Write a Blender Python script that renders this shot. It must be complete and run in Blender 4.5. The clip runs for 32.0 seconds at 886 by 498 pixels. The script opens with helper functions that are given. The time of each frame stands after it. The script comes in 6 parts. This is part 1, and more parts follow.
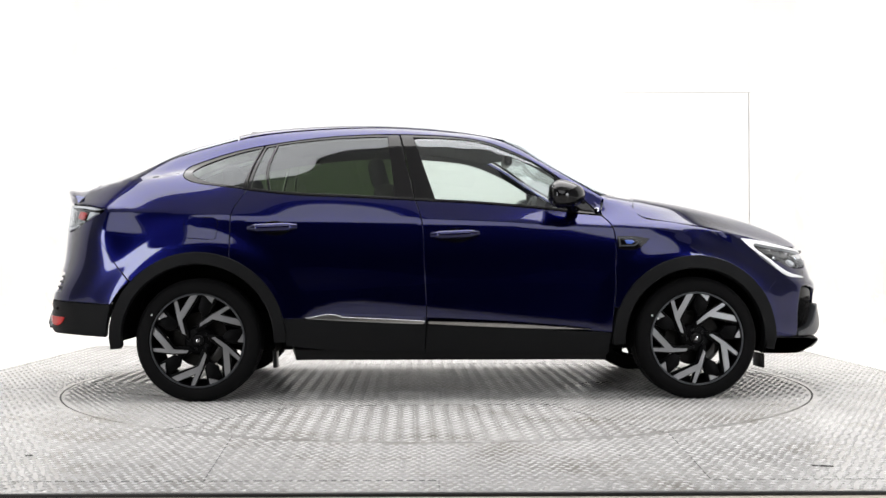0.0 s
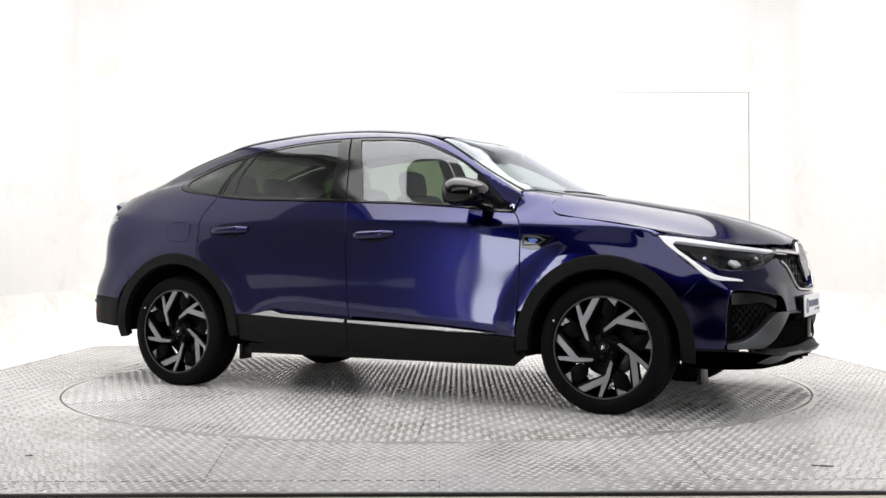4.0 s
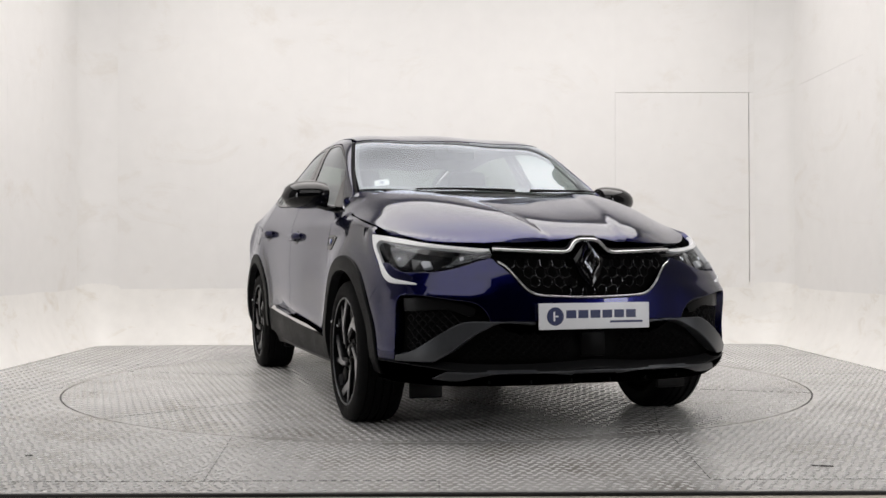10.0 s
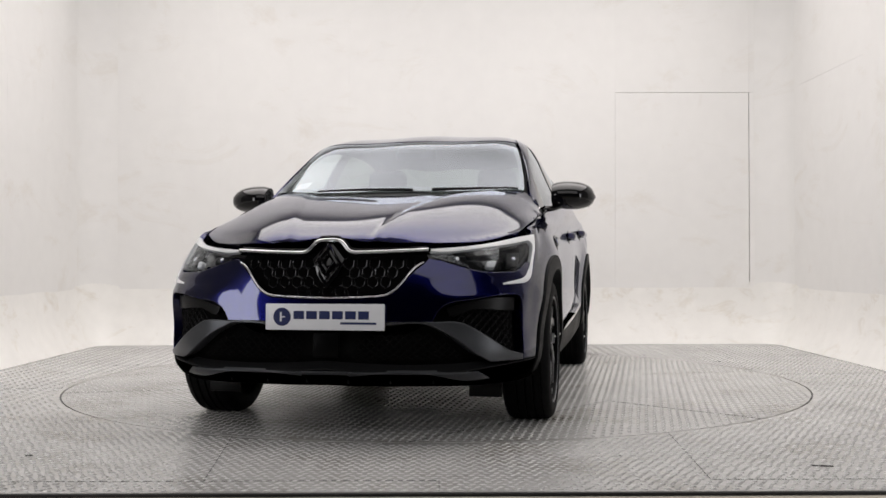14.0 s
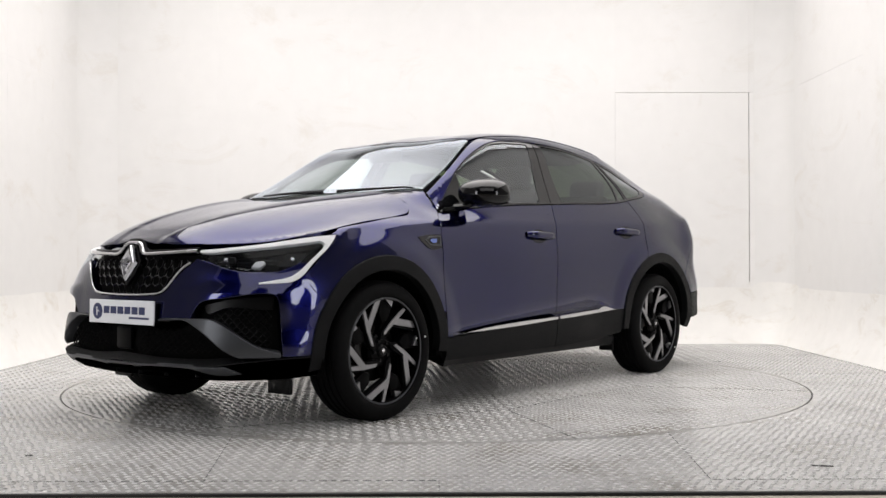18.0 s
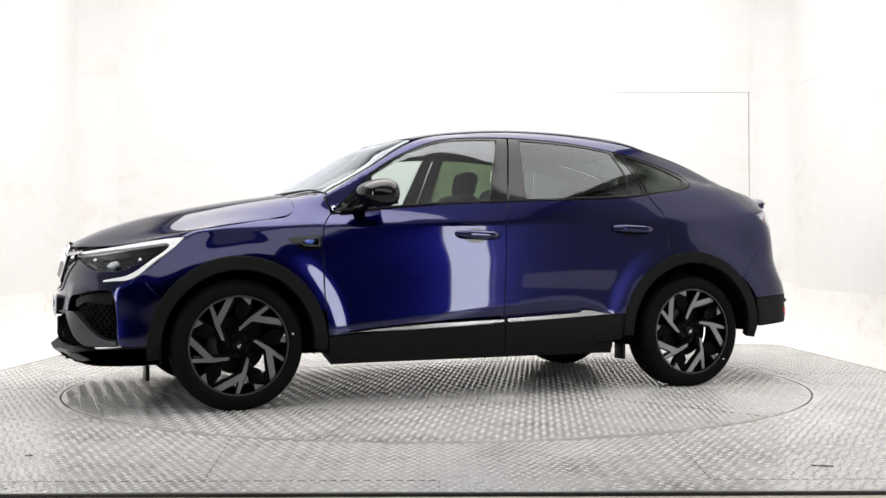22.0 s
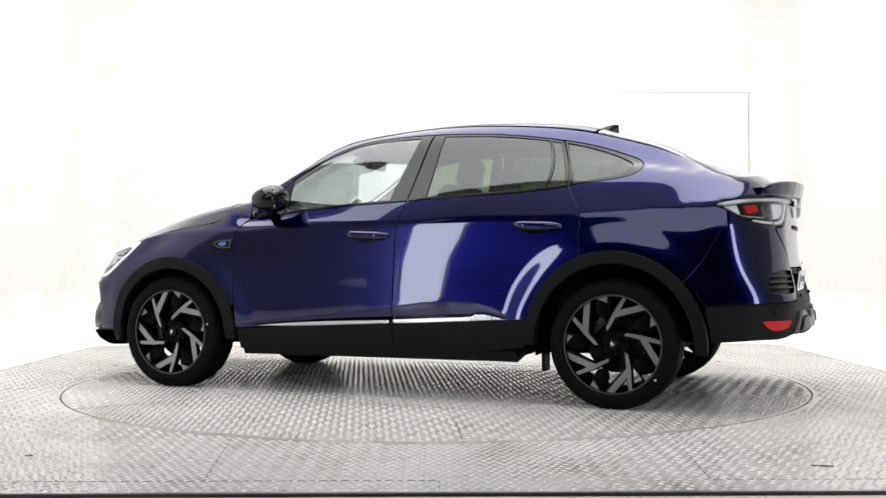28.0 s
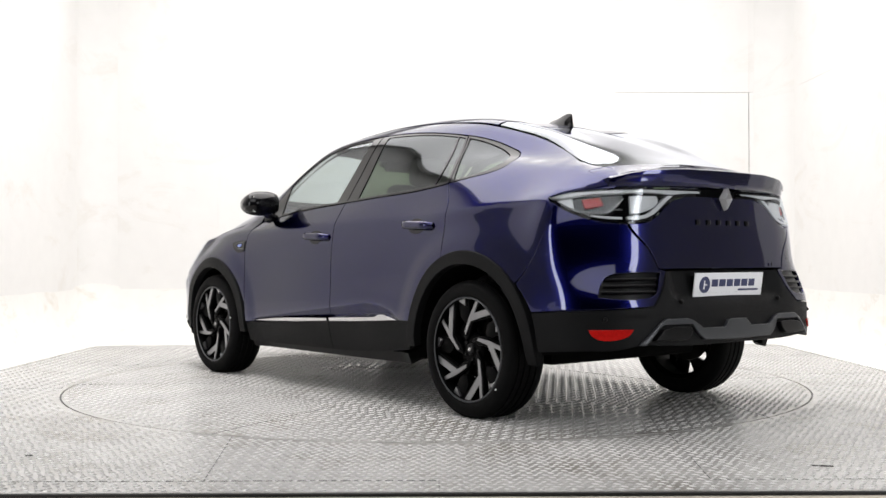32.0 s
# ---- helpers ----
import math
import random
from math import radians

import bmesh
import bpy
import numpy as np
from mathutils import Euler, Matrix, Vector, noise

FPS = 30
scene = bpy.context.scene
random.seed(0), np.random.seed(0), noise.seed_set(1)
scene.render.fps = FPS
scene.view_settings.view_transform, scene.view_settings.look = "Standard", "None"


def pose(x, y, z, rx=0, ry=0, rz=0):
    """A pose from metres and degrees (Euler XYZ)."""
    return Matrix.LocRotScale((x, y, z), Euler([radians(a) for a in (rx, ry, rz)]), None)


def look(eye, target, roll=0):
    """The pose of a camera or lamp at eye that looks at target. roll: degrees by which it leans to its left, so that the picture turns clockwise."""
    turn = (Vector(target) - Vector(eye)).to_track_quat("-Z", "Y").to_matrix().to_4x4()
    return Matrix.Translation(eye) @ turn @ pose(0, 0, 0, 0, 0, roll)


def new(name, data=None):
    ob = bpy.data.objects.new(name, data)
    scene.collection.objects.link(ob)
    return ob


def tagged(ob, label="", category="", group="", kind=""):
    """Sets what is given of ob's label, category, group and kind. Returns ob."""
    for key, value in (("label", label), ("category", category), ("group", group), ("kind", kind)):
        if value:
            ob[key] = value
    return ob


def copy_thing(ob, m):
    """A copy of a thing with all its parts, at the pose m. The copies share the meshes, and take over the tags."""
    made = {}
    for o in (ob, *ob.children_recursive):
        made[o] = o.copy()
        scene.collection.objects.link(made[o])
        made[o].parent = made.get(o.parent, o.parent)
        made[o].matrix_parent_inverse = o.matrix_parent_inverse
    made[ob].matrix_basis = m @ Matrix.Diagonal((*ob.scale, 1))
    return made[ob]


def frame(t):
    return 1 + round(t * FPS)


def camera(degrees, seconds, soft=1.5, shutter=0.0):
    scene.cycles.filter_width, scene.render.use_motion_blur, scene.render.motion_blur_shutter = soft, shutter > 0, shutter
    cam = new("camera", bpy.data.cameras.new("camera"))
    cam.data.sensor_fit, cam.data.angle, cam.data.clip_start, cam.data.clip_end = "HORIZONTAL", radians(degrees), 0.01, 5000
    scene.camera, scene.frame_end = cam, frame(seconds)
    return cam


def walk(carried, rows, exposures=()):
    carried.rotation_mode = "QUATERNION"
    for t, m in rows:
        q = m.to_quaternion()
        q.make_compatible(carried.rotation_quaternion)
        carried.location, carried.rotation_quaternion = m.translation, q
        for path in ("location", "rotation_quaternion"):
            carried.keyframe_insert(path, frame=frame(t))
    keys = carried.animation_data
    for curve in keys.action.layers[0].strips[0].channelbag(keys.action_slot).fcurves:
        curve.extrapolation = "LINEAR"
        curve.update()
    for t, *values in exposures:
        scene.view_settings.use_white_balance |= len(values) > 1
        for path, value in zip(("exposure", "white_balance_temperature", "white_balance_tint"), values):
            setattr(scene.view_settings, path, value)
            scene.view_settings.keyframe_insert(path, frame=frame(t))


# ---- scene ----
# One still camera before a turntable; the car turns on it.
cam = camera(45.83, 32.0)
CAMERA_POSE = pose(0, -6.627, 0.764, 90.61, 0, -0.339) @ pose(0, 0, 0, 0, 0, -0.13)
walk(cam, [(0.0, CAMERA_POSE), (32.0, CAMERA_POSE)], exposures=[(0.0, -0.12, 6520, 12), (4.0, -0.24, 6520, 12), (6.0, -0.40, 6560, 13), (9.0, -0.74, 6650, 13), (12.5, -0.94, 6720, 14), (16.0, -0.78, 6680, 14), (19.0, -0.52, 6620, 13), (23.0, -0.25, 6570, 12), (25.0, -0.17, 6550, 12), (29.0, -0.25, 6580, 12), (32.0, -0.30, 6590, 12)])

# ---- world and lights ----
world = bpy.data.worlds.new("world")
scene.world = world
world.use_nodes = True
wn = world.node_tree.nodes
wn["Background"].inputs[0].default_value = (0.75, 0.8, 0.9, 1)
wn["Background"].inputs[1].default_value = 0.01


def area_lamp(name, m, sx, sy, watts, colour=(1, 1, 1), spread=180):
    data = bpy.data.lights.new(name, "AREA")
    data.shape, data.size, data.size_y, data.energy, data.color = "RECTANGLE", sx, sy, watts, colour
    data.spread = radians(spread)
    ob = new(name, data)
    ob.matrix_world = m
    return ob


# the booth's ceiling light, the hall's light over its open front, and the two upright lights at the open front corners
area_lamp("ceiling_lamp", look((0, 0.35, 3.93), (0, 0.35, 0)), 6.0, 4.5, 365, (1.0, 0.993, 0.98), 150)
area_lamp("front_lamp", look((0, -5.7, 4.5), (0, 0.6, 1.0)), 6.4, 2.8, 130, (0.97, 0.985, 1.0))
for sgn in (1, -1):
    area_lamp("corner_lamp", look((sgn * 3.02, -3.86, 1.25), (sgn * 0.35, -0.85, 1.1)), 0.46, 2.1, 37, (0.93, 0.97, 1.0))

# ---- materials ----
def material(name, colour, rough=0.5, metal=0.0, coat=0.0, grain=0.0, scale=40.0, bump=0.0, bump_scale=200.0, vary=0.0, **more):
    m = bpy.data.materials.new(name)
    m.use_nodes = True
    nt = m.node_tree
    b = nt.nodes["Principled BSDF"]
    b.inputs["Base Color"].default_value = (*colour, 1)
    b.inputs["Roughness"].default_value = rough
    b.inputs["Metallic"].default_value = metal
    b.inputs["Coat Weight"].default_value = coat
    b.inputs["Specular IOR Level"].default_value = more.get("spec", 0.5)
    b.inputs["Coat Roughness"].default_value = more.get("coat_rough", 0.03)
    if "emit" in more:
        b.inputs["Emission Color"].default_value = (*more.get("emit_colour", (1, 1, 1)), 1)
        b.inputs["Emission Strength"].default_value = more["emit"]
    if "transmission" in more:
        b.inputs["Transmission Weight"].default_value = more["transmission"]
    tc = nt.nodes.new("ShaderNodeTexCoord")
    if grain:
        no = nt.nodes.new("ShaderNodeTexNoise")
        no.inputs["Scale"].default_value, no.inputs["Detail"].default_value = scale, 6
        nt.links.new(tc.outputs["Object"], no.inputs["Vector"])
        big = nt.nodes.new("ShaderNodeTexNoise")
        big.inputs["Scale"].default_value, big.inputs["Detail"].default_value = scale / 14, 3
        nt.links.new(tc.outputs["Object"], big.inputs["Vector"])
        both = nt.nodes.new("ShaderNodeMath")
        both.operation = "MULTIPLY_ADD"
        nt.links.new(no.outputs["Fac"], both.inputs[0])
        both.inputs[1].default_value = 0.6
        nt.links.new(big.outputs["Fac"], both.inputs[2])
        mr = nt.nodes.new("ShaderNodeMapRange")
        mr.inputs["From Min"].default_value, mr.inputs["From Max"].default_value = 0.5, 1.1
        mr.inputs["To Min"].default_value, mr.inputs["To Max"].default_value = 1 - grain, 1 + grain
        nt.links.new(both.outputs[0], mr.inputs["Value"])
        mul = nt.nodes.new("ShaderNodeVectorMath")
        mul.operation = "SCALE"
        mul.inputs[0].default_value = colour
        nt.links.new(mr.outputs["Result"], mul.inputs["Scale"])
        nt.links.new(mul.outputs["Vector"], b.inputs["Base Color"])
        rr = nt.nodes.new("ShaderNodeMapRange")
        rr.inputs["From Min"].default_value, rr.inputs["From Max"].default_value = 0.5, 1.1
        rr.inputs["To Min"].default_value, rr.inputs["To Max"].default_value = max(0, rough * (1 - grain)), min(1, rough * (1 + grain))
        nt.links.new(both.outputs[0], rr.inputs["Value"])
        nt.links.new(rr.outputs["Result"], b.inputs["Roughness"])
    if bump:
        nb = nt.nodes.new("ShaderNodeTexNoise")
        nb.inputs["Scale"].default_value, nb.inputs["Detail"].default_value = bump_scale, 3
        nt.links.new(tc.outputs["Object"], nb.inputs["Vector"])
        bu = nt.nodes.new("ShaderNodeBump")
        bu.inputs["Strength"].default_value, bu.inputs["Distance"].default_value = bump, 0.002
        nt.links.new(nb.outputs["Fac"], bu.inputs["Height"])
        nt.links.new(bu.outputs["Normal"], b.inputs["Normal"])
    return m


def glass(name, tint, gloss=1.0, sheen=(0.92, 0.96, 1.0), grow=0.95):
    """A thin pane: tinted see-through with a clear mirror-like sheen that grows at a slant."""
    m = bpy.data.materials.new(name)
    m.use_nodes = True
    nt = m.node_tree
    nt.nodes.remove(nt.nodes["Principled BSDF"])
    out = nt.nodes["Material Output"]
    tr = nt.nodes.new("ShaderNodeBsdfTransparent")
    tr.inputs[0].default_value = (*tint, 1)
    gl = nt.nodes.new("ShaderNodeBsdfGlossy")
    gl.inputs["Roughness"].default_value = 0.01
    gl.inputs["Color"].default_value = (*sheen, 1)
    lw = nt.nodes.new("ShaderNodeLayerWeight")
    lw.inputs["Blend"].default_value = 0.5
    po = nt.nodes.new("ShaderNodeMath")
    po.operation = "POWER"
    po.inputs[1].default_value = 5.0
    nt.links.new(lw.outputs["Facing"], po.inputs[0])
    mu = nt.nodes.new("ShaderNodeMath")
    mu.operation, mu.use_clamp = "MULTIPLY_ADD", True
    mu.inputs[1].default_value, mu.inputs[2].default_value = grow, 0.075 * gloss
    nt.links.new(po.outputs[0], mu.inputs[0])
    mix = nt.nodes.new("ShaderNodeMixShader")
    nt.links.new(mu.outputs[0], mix.inputs[0])
    nt.links.new(tr.outputs[0], mix.inputs[1])
    nt.links.new(gl.outputs[0], mix.inputs[2])
    nt.links.new(mix.outputs[0], out.inputs["Surface"])
    return m


def car_paint():
    """Blue flake base under a clear glossy lacquer."""
    m = material("midnight_blue_paint", (0.004, 0.005, 0.05), rough=0.26, metal=1.0)
    nt = m.node_tree
    b = nt.nodes["Principled BSDF"]
    tc = nt.nodes.new("ShaderNodeTexCoord")
    flake = nt.nodes.new("ShaderNodeTexVoronoi")
    flake.inputs["Scale"].default_value = 1400
    nt.links.new(tc.outputs["Object"], flake.inputs["Vector"])
    b.inputs["Specular Tint"].default_value = (0.19, 0.20, 0.32, 1)
    ramp = nt.nodes.new("ShaderNodeMixRGB")
    ramp.inputs[1].default_value, ramp.inputs[2].default_value = (0.0018, 0.0023, 0.030, 1), (0.0046, 0.0056, 0.068, 1)
    sep = nt.nodes.new("ShaderNodeSeparateColor")
    nt.links.new(flake.outputs["Color"], sep.inputs[0])
    nt.links.new(sep.outputs[0], ramp.inputs[0])
    nt.links.new(ramp.outputs[0], b.inputs["Base Color"])
    coat = nt.nodes.new("ShaderNodeBsdfGlossy")
    coat.inputs["Roughness"].default_value = 0.03
    coat.inputs["Color"].default_value = (0.96, 0.97, 1.0, 1)
    fr = nt.nodes.new("ShaderNodeFresnel")
    fr.inputs["IOR"].default_value = 1.5
    mix = nt.nodes.new("ShaderNodeMixShader")
    nt.links.new(fr.outputs[0], mix.inputs[0])
    nt.links.new(b.outputs[0], mix.inputs[1])
    nt.links.new(coat.outputs[0], mix.inputs[2])
    nt.links.new(mix.outputs[0], nt.nodes["Material Output"].inputs["Surface"])
    return m


PAINT = car_paint()
PLASTIC = material("grained_black_plastic", (0.0045, 0.0047, 0.0052), rough=0.55, spec=0.12, grain=0.15, scale=60, bump=0.25, bump_scale=900)
BLACK = material("gloss_black", (0.003, 0.003, 0.0035), rough=0.06, spec=0.35)
TRIM = material("satin_black_trim", (0.003, 0.003, 0.0034), rough=0.36, spec=0.15, grain=0.15, scale=50)
DARK = material("matt_black_underbody", (0.003, 0.003, 0.003), rough=0.9, spec=0.05, grain=0.3, scale=20)
SATIN = material("satin_grey_metal_paint", (0.058, 0.061, 0.067), rough=0.36, metal=0.55, grain=0.1, scale=80)
STRIP = material("satin_chrome", (0.50, 0.50, 0.51), rough=0.22, metal=1.0, grain=0.08, scale=60)
SILVER = material("bright_silver", (0.66, 0.66, 0.67), rough=0.34, metal=0.45)
CHROME = material("chrome", (0.72, 0.72, 0.74), rough=0.09, metal=1.0)
MACHINED = material("machined_alloy", (0.26, 0.26, 0.27), rough=0.36, metal=0.95, grain=0.14, scale=120)
RUBBER = material("tyre_rubber", (0.003, 0.003, 0.0032), rough=0.68, spec=0.08, grain=0.2, scale=50, bump=0.2, bump_scale=400)
STEEL = material("brake_steel", (0.035, 0.034, 0.033), rough=0.45, metal=1.0, grain=0.25, scale=90)
DISC_STEEL = material("dark_brake_steel", (0.012, 0.0115, 0.011), rough=0.5, metal=1.0, grain=0.25, scale=90)
CLEAR = glass("clear_tinted_glass", (0.80, 0.87, 0.84), 1.3)
PRIVACY = glass("privacy_glass", (0.12, 0.165, 0.095), 0.7)
REAR_GLASS = glass("rear_screen_glass", (0.20, 0.25, 0.20), 0.9, (0.90, 0.93, 1.0), 1.7)
SCREEN = glass("windscreen_glass", (0.55, 0.60, 0.60), 0.75, (0.86, 0.92, 1.0), 1.3)
LENS = glass("clear_lamp_lens", (0.80, 0.82, 0.84), 0.5, grow=0.6)
LAMP_WHITE = material("white_light_guide", (0.78, 0.79, 0.80), rough=0.2, grain=0.1, scale=60)
LAMP_CLEAR = material("frosted_clear_lamp", (0.62, 0.63, 0.64), rough=0.18, grain=0.2, scale=70, coat=0.5)
LAMP_RED = material("red_lamp_plastic", (0.42, 0.008, 0.006), rough=0.2, grain=0.3, scale=70, spec=0.3)
PLATE = material("white_plate", (0.74, 0.75, 0.78), rough=0.35, grain=0.03, scale=30)
INK = material("navy_ink", (0.012, 0.02, 0.09), rough=0.4)
CLOTH = material("dark_seat_cloth", (0.025, 0.025, 0.028), rough=0.9, grain=0.25, scale=60, bump=0.4, bump_scale=500)
HEADLINER = material("dark_headliner", (0.020, 0.020, 0.022), rough=0.95, grain=0.1, scale=40)
STICKER = material("white_paper_sticker", (0.75, 0.77, 0.76), rough=0.6)
BLUE_BADGE = material("blue_enamel", (0.06, 0.12, 0.42), rough=0.2, coat=1.0)
MIRROR = material("mirror_glass", (0.85, 0.86, 0.87), rough=0.01, metal=1.0)
WHEEL_BLACK = material("satin_black_alloy", (0.0015, 0.0015, 0.0017), rough=0.4, spec=0.05)

# ---- the car's surfaces: three smooth lofts through feature lines ----
def cardinal(knots, corners=(), period=0.0):
    """Basis of a cubic spline through the knots, natural at the ends and at the corners, or periodic."""
    k = np.array(knots, float)
    n = len(k)
    second = np.zeros((n, n))
    runs = [0, *sorted(corners), n - 1]
    slabs = []
    if period:
        ext = np.concatenate([k - period, k, k + period])
        h = np.diff(ext)
        m = len(ext)
        a = np.eye(m)
        b = np.zeros((m, m))
        for i in range(1, m - 1):
            a[i, i - 1], a[i, i], a[i, i + 1] = h[i - 1], 2 * (h[i - 1] + h[i]), h[i]
            b[i, i - 1], b[i, i], b[i, i + 1] = 6 / h[i - 1], -6 / h[i - 1] - 6 / h[i], 6 / h[i]
        s = np.linalg.solve(a, b)
        s = s[n:2 * n + 1]
        fold = s[:, :n] + s[:, n:2 * n] + s[:, 2 * n:]
        kk = np.append(k, k[0] + period)
        eye = np.vstack([np.eye(n), np.eye(n)[:1]])
        slabs = [(kk, fold, eye)]
    else:
        for lo, hi in zip(runs[:-1], runs[1:]):
            kk = k[lo:hi + 1]
            m = len(kk)
            a, b = np.eye(m), np.zeros((m, n))
            h = np.diff(kk)
            for i in range(1, m - 1):
                a[i, i - 1], a[i, i], a[i, i + 1] = h[i - 1], 2 * (h[i - 1] + h[i]), h[i]
                b[i, lo + i - 1], b[i, lo + i], b[i, lo + i + 1] = 6 / h[i - 1], -6 / h[i - 1] - 6 / h[i], 6 / h[i]
            slabs.append((kk, np.linalg.solve(a, b), np.eye(n)[lo:hi + 1]))

    def basis(u):
        u = np.asarray(u, float)
        if period:
            u = k[0] + np.mod(u - k[0], period)
        out = np.zeros((len(u), n))
        for j, (kk, sec, eye) in enumerate(slabs):
            first, last = j == 0, j == len(slabs) - 1
            mask = ((u >= kk[0]) | first) & ((u < kk[-1]) | last)
            if not mask.any():
                continue
            w = u[mask]
            i = np.clip(np.searchsorted(kk, w, side="right") - 1, 0, len(kk) - 2)
            h = kk[i + 1] - kk[i]
            t = (w - kk[i]) / h
            t = t[:, None]
            h2 = (h * h)[:, None]
            out[mask] = (1 - t) * eye[i] + t * eye[i + 1] + h2 / 6 * (((1 - t) ** 3 - (1 - t)) * sec[i] + (t ** 3 - t) * sec[i + 1])
        return out

    return basis


class Loft:
    """A surface through lines of points; u runs along the lines, v across them."""

    def __init__(self, lines, u_knots, v_knots, corners=(), period=0.0):
        self.c = np.array(lines, float)
        self.bu, self.bv = cardinal(u_knots, (), period), cardinal(v_knots, corners)
        self.u, self.v = np.array(u_knots, float), np.array(v_knots, float)

    def at(self, u, v):
        return np.einsum("nk,nl,lkd->nd", self.bu(u), self.bv(v), self.c)

    def normal(self, u, v):
        e = 1e-4
        a = self.at(u + e, v) - self.at(u - e, v)
        b = self.at(u, v + e) - self.at(u, v - e)
        n = np.cross(a, b)
        return n / np.maximum(np.linalg.norm(n, axis=1), 1e-12)[:, None]

    def seeds(self, u0, u1, v0, v1, nu=80, nv=36):
        gu, gv = np.meshgrid(np.linspace(u0, u1, nu), np.linspace(v0, v1, nv))
        self.gu, self.gv = gu.ravel(), gv.ravel()
        self.gp = self.at(self.gu, self.gv)
        self.lim = (u0, u1, v0, v1)

    def find(self, ax, q):
        """u and v at which the two coordinates named by ax take the values q."""
        q = np.asarray(q, float)
        g = self.gp[:, ax]
        gg = (g * g).sum(1)
        pick = np.concatenate([np.argmin(gg[None] - 2 * q[i:i + 800] @ g.T, axis=1) for i in range(0, len(q), 800)])
        u, v = self.gu[pick].copy(), self.gv[pick].copy()
        e = 1e-4
        for _ in range(7):
            p = self.at(u, v)[:, ax]
            du = (self.at(u + e, v)[:, ax] - p) / e
            dv = (self.at(u, v + e)[:, ax] - p) / e
            r = q - p
            det = du[:, 0] * dv[:, 1] - du[:, 1] * dv[:, 0]
            det = np.where(np.abs(det) < 1e-5, 1e-5, det)
            su = (r[:, 0] * dv[:, 1] - r[:, 1] * dv[:, 0]) / det
            sv = (du[:, 0] * r[:, 1] - du[:, 1] * r[:, 0]) / det
            u = np.clip(u + np.clip(su, -0.1, 0.1), self.lim[0], self.lim[1])
            v = np.clip(v + np.clip(sv, -0.05, 0.05), self.lim[2], self.lim[3])
        return u, v


def line3(xs, ys, zs):
    n = len(xs)
    ys = [ys] * n if np.isscalar(ys) else ys
    zs = [zs] * n if np.isscalar(zs) else zs
    return np.stack([xs, ys, zs], 1).astype(float)


# lower body: plan outlines from the nose round the left side to the tail, at rising heights
BODY = [
    line3([2.10, 2.09, 2.04, 1.96, 1.83, 1.68, 1.36, 0.90, 0.30, -0.30, -0.90, -1.36, -1.75, -2.02, -2.12, -2.16, -2.17],
          [0, 0.26, 0.47, 0.64, 0.75, 0.79, 0.81, 0.83, 0.835, 0.835, 0.83, 0.82, 0.80, 0.73, 0.60, 0.36, 0], 0.20),
    line3([2.235, 2.22, 2.17, 2.075, 1.92, 1.70, 1.36, 0.90, 0.30, -0.30, -0.90, -1.36, -1.75, -2.08, -2.21, -2.26, -2.272],
          [0, 0.26, 0.48, 0.67, 0.80, 0.85, 0.87, 0.872, 0.875, 0.875, 0.875, 0.875, 0.865, 0.81, 0.64, 0.36, 0], 0.33),
    line3([2.225, 2.21, 2.165, 2.075, 1.935, 1.72, 1.36, 0.90, 0.30, -0.30, -0.90, -1.36, -1.75, -2.09, -2.22, -2.268, -2.28],
          [0, 0.26, 0.48, 0.67, 0.80, 0.857, 0.887, 0.880, 0.884, 0.885, 0.883, 0.897, 0.888, 0.815, 0.65, 0.36, 0], 0.45),
    line3([2.205, 2.19, 2.15, 2.065, 1.94, 1.72, 1.36, 0.90, 0.30, -0.30, -0.90, -1.36, -1.75, -2.08, -2.195, -2.232, -2.24],
          [0, 0.26, 0.48, 0.67, 0.805, 0.865, 0.896, 0.877, 0.880, 0.881, 0.881, 0.905, 0.893, 0.818, 0.655, 0.38, 0], 0.60),
    line3([2.19, 2.175, 2.13, 2.035, 1.89, 1.70, 1.36, 0.90, 0.30, -0.30, -0.90, -1.36, -1.75, -2.025, -2.15, -2.195, -2.205],
          [0, 0.26, 0.47, 0.67, 0.803, 0.85, 0.889, 0.879, 0.881, 0.883, 0.885, 0.902, 0.885, 0.81, 0.63, 0.39, 0],
          [0.70, 0.70, 0.70, 0.70, 0.71, 0.73, 0.75, 0.75, 0.75, 0.75, 0.75, 0.75, 0.75, 0.75, 0.75, 0.75, 0.75]),
    line3([2.165, 2.15, 2.105, 1.985, 1.76, 1.56, 1.32, 0.90, 0.30, -0.30, -0.90, -1.36, -1.75, -1.99, -2.125, -2.18, -2.195],
          [0, 0.26, 0.455, 0.655, 0.806, 0.84, 0.866, 0.870, 0.873, 0.875, 0.879, 0.888, 0.87, 0.82, 0.63, 0.39, 0],
          [0.79, 0.785, 0.77, 0.78, 0.81, 0.84, 0.86, 0.87, 0.88, 0.88, 0.89, 0.90, 0.92, 0.93, 0.93, 0.93, 0.93]),
    line3([2.145, 2.13, 2.085, 1.945, 1.66, 1.50, 1.28, 0.90, 0.30, -0.30, -0.90, -1.36, -1.75, -1.97, -2.105, -2.17, -2.185],
          [0, 0.25, 0.44, 0.635, 0.797, 0.818, 0.838, 0.852, 0.862, 0.865, 0.870, 0.872, 0.835, 0.775, 0.60, 0.38, 0],
          [0.85, 0.84, 0.82, 0.84, 0.892, 0.915, 0.935, 0.95, 0.965, 0.975, 0.985, 1.005, 1.037, 1.072, 1.092, 1.098, 1.10]),
]
mid_line = BODY[3][:, :2]
half = np.concatenate([[0], np.cumsum(np.linalg.norm(np.diff(mid_line, axis=0), axis=1))])
ROUND = 2 * half[-1]
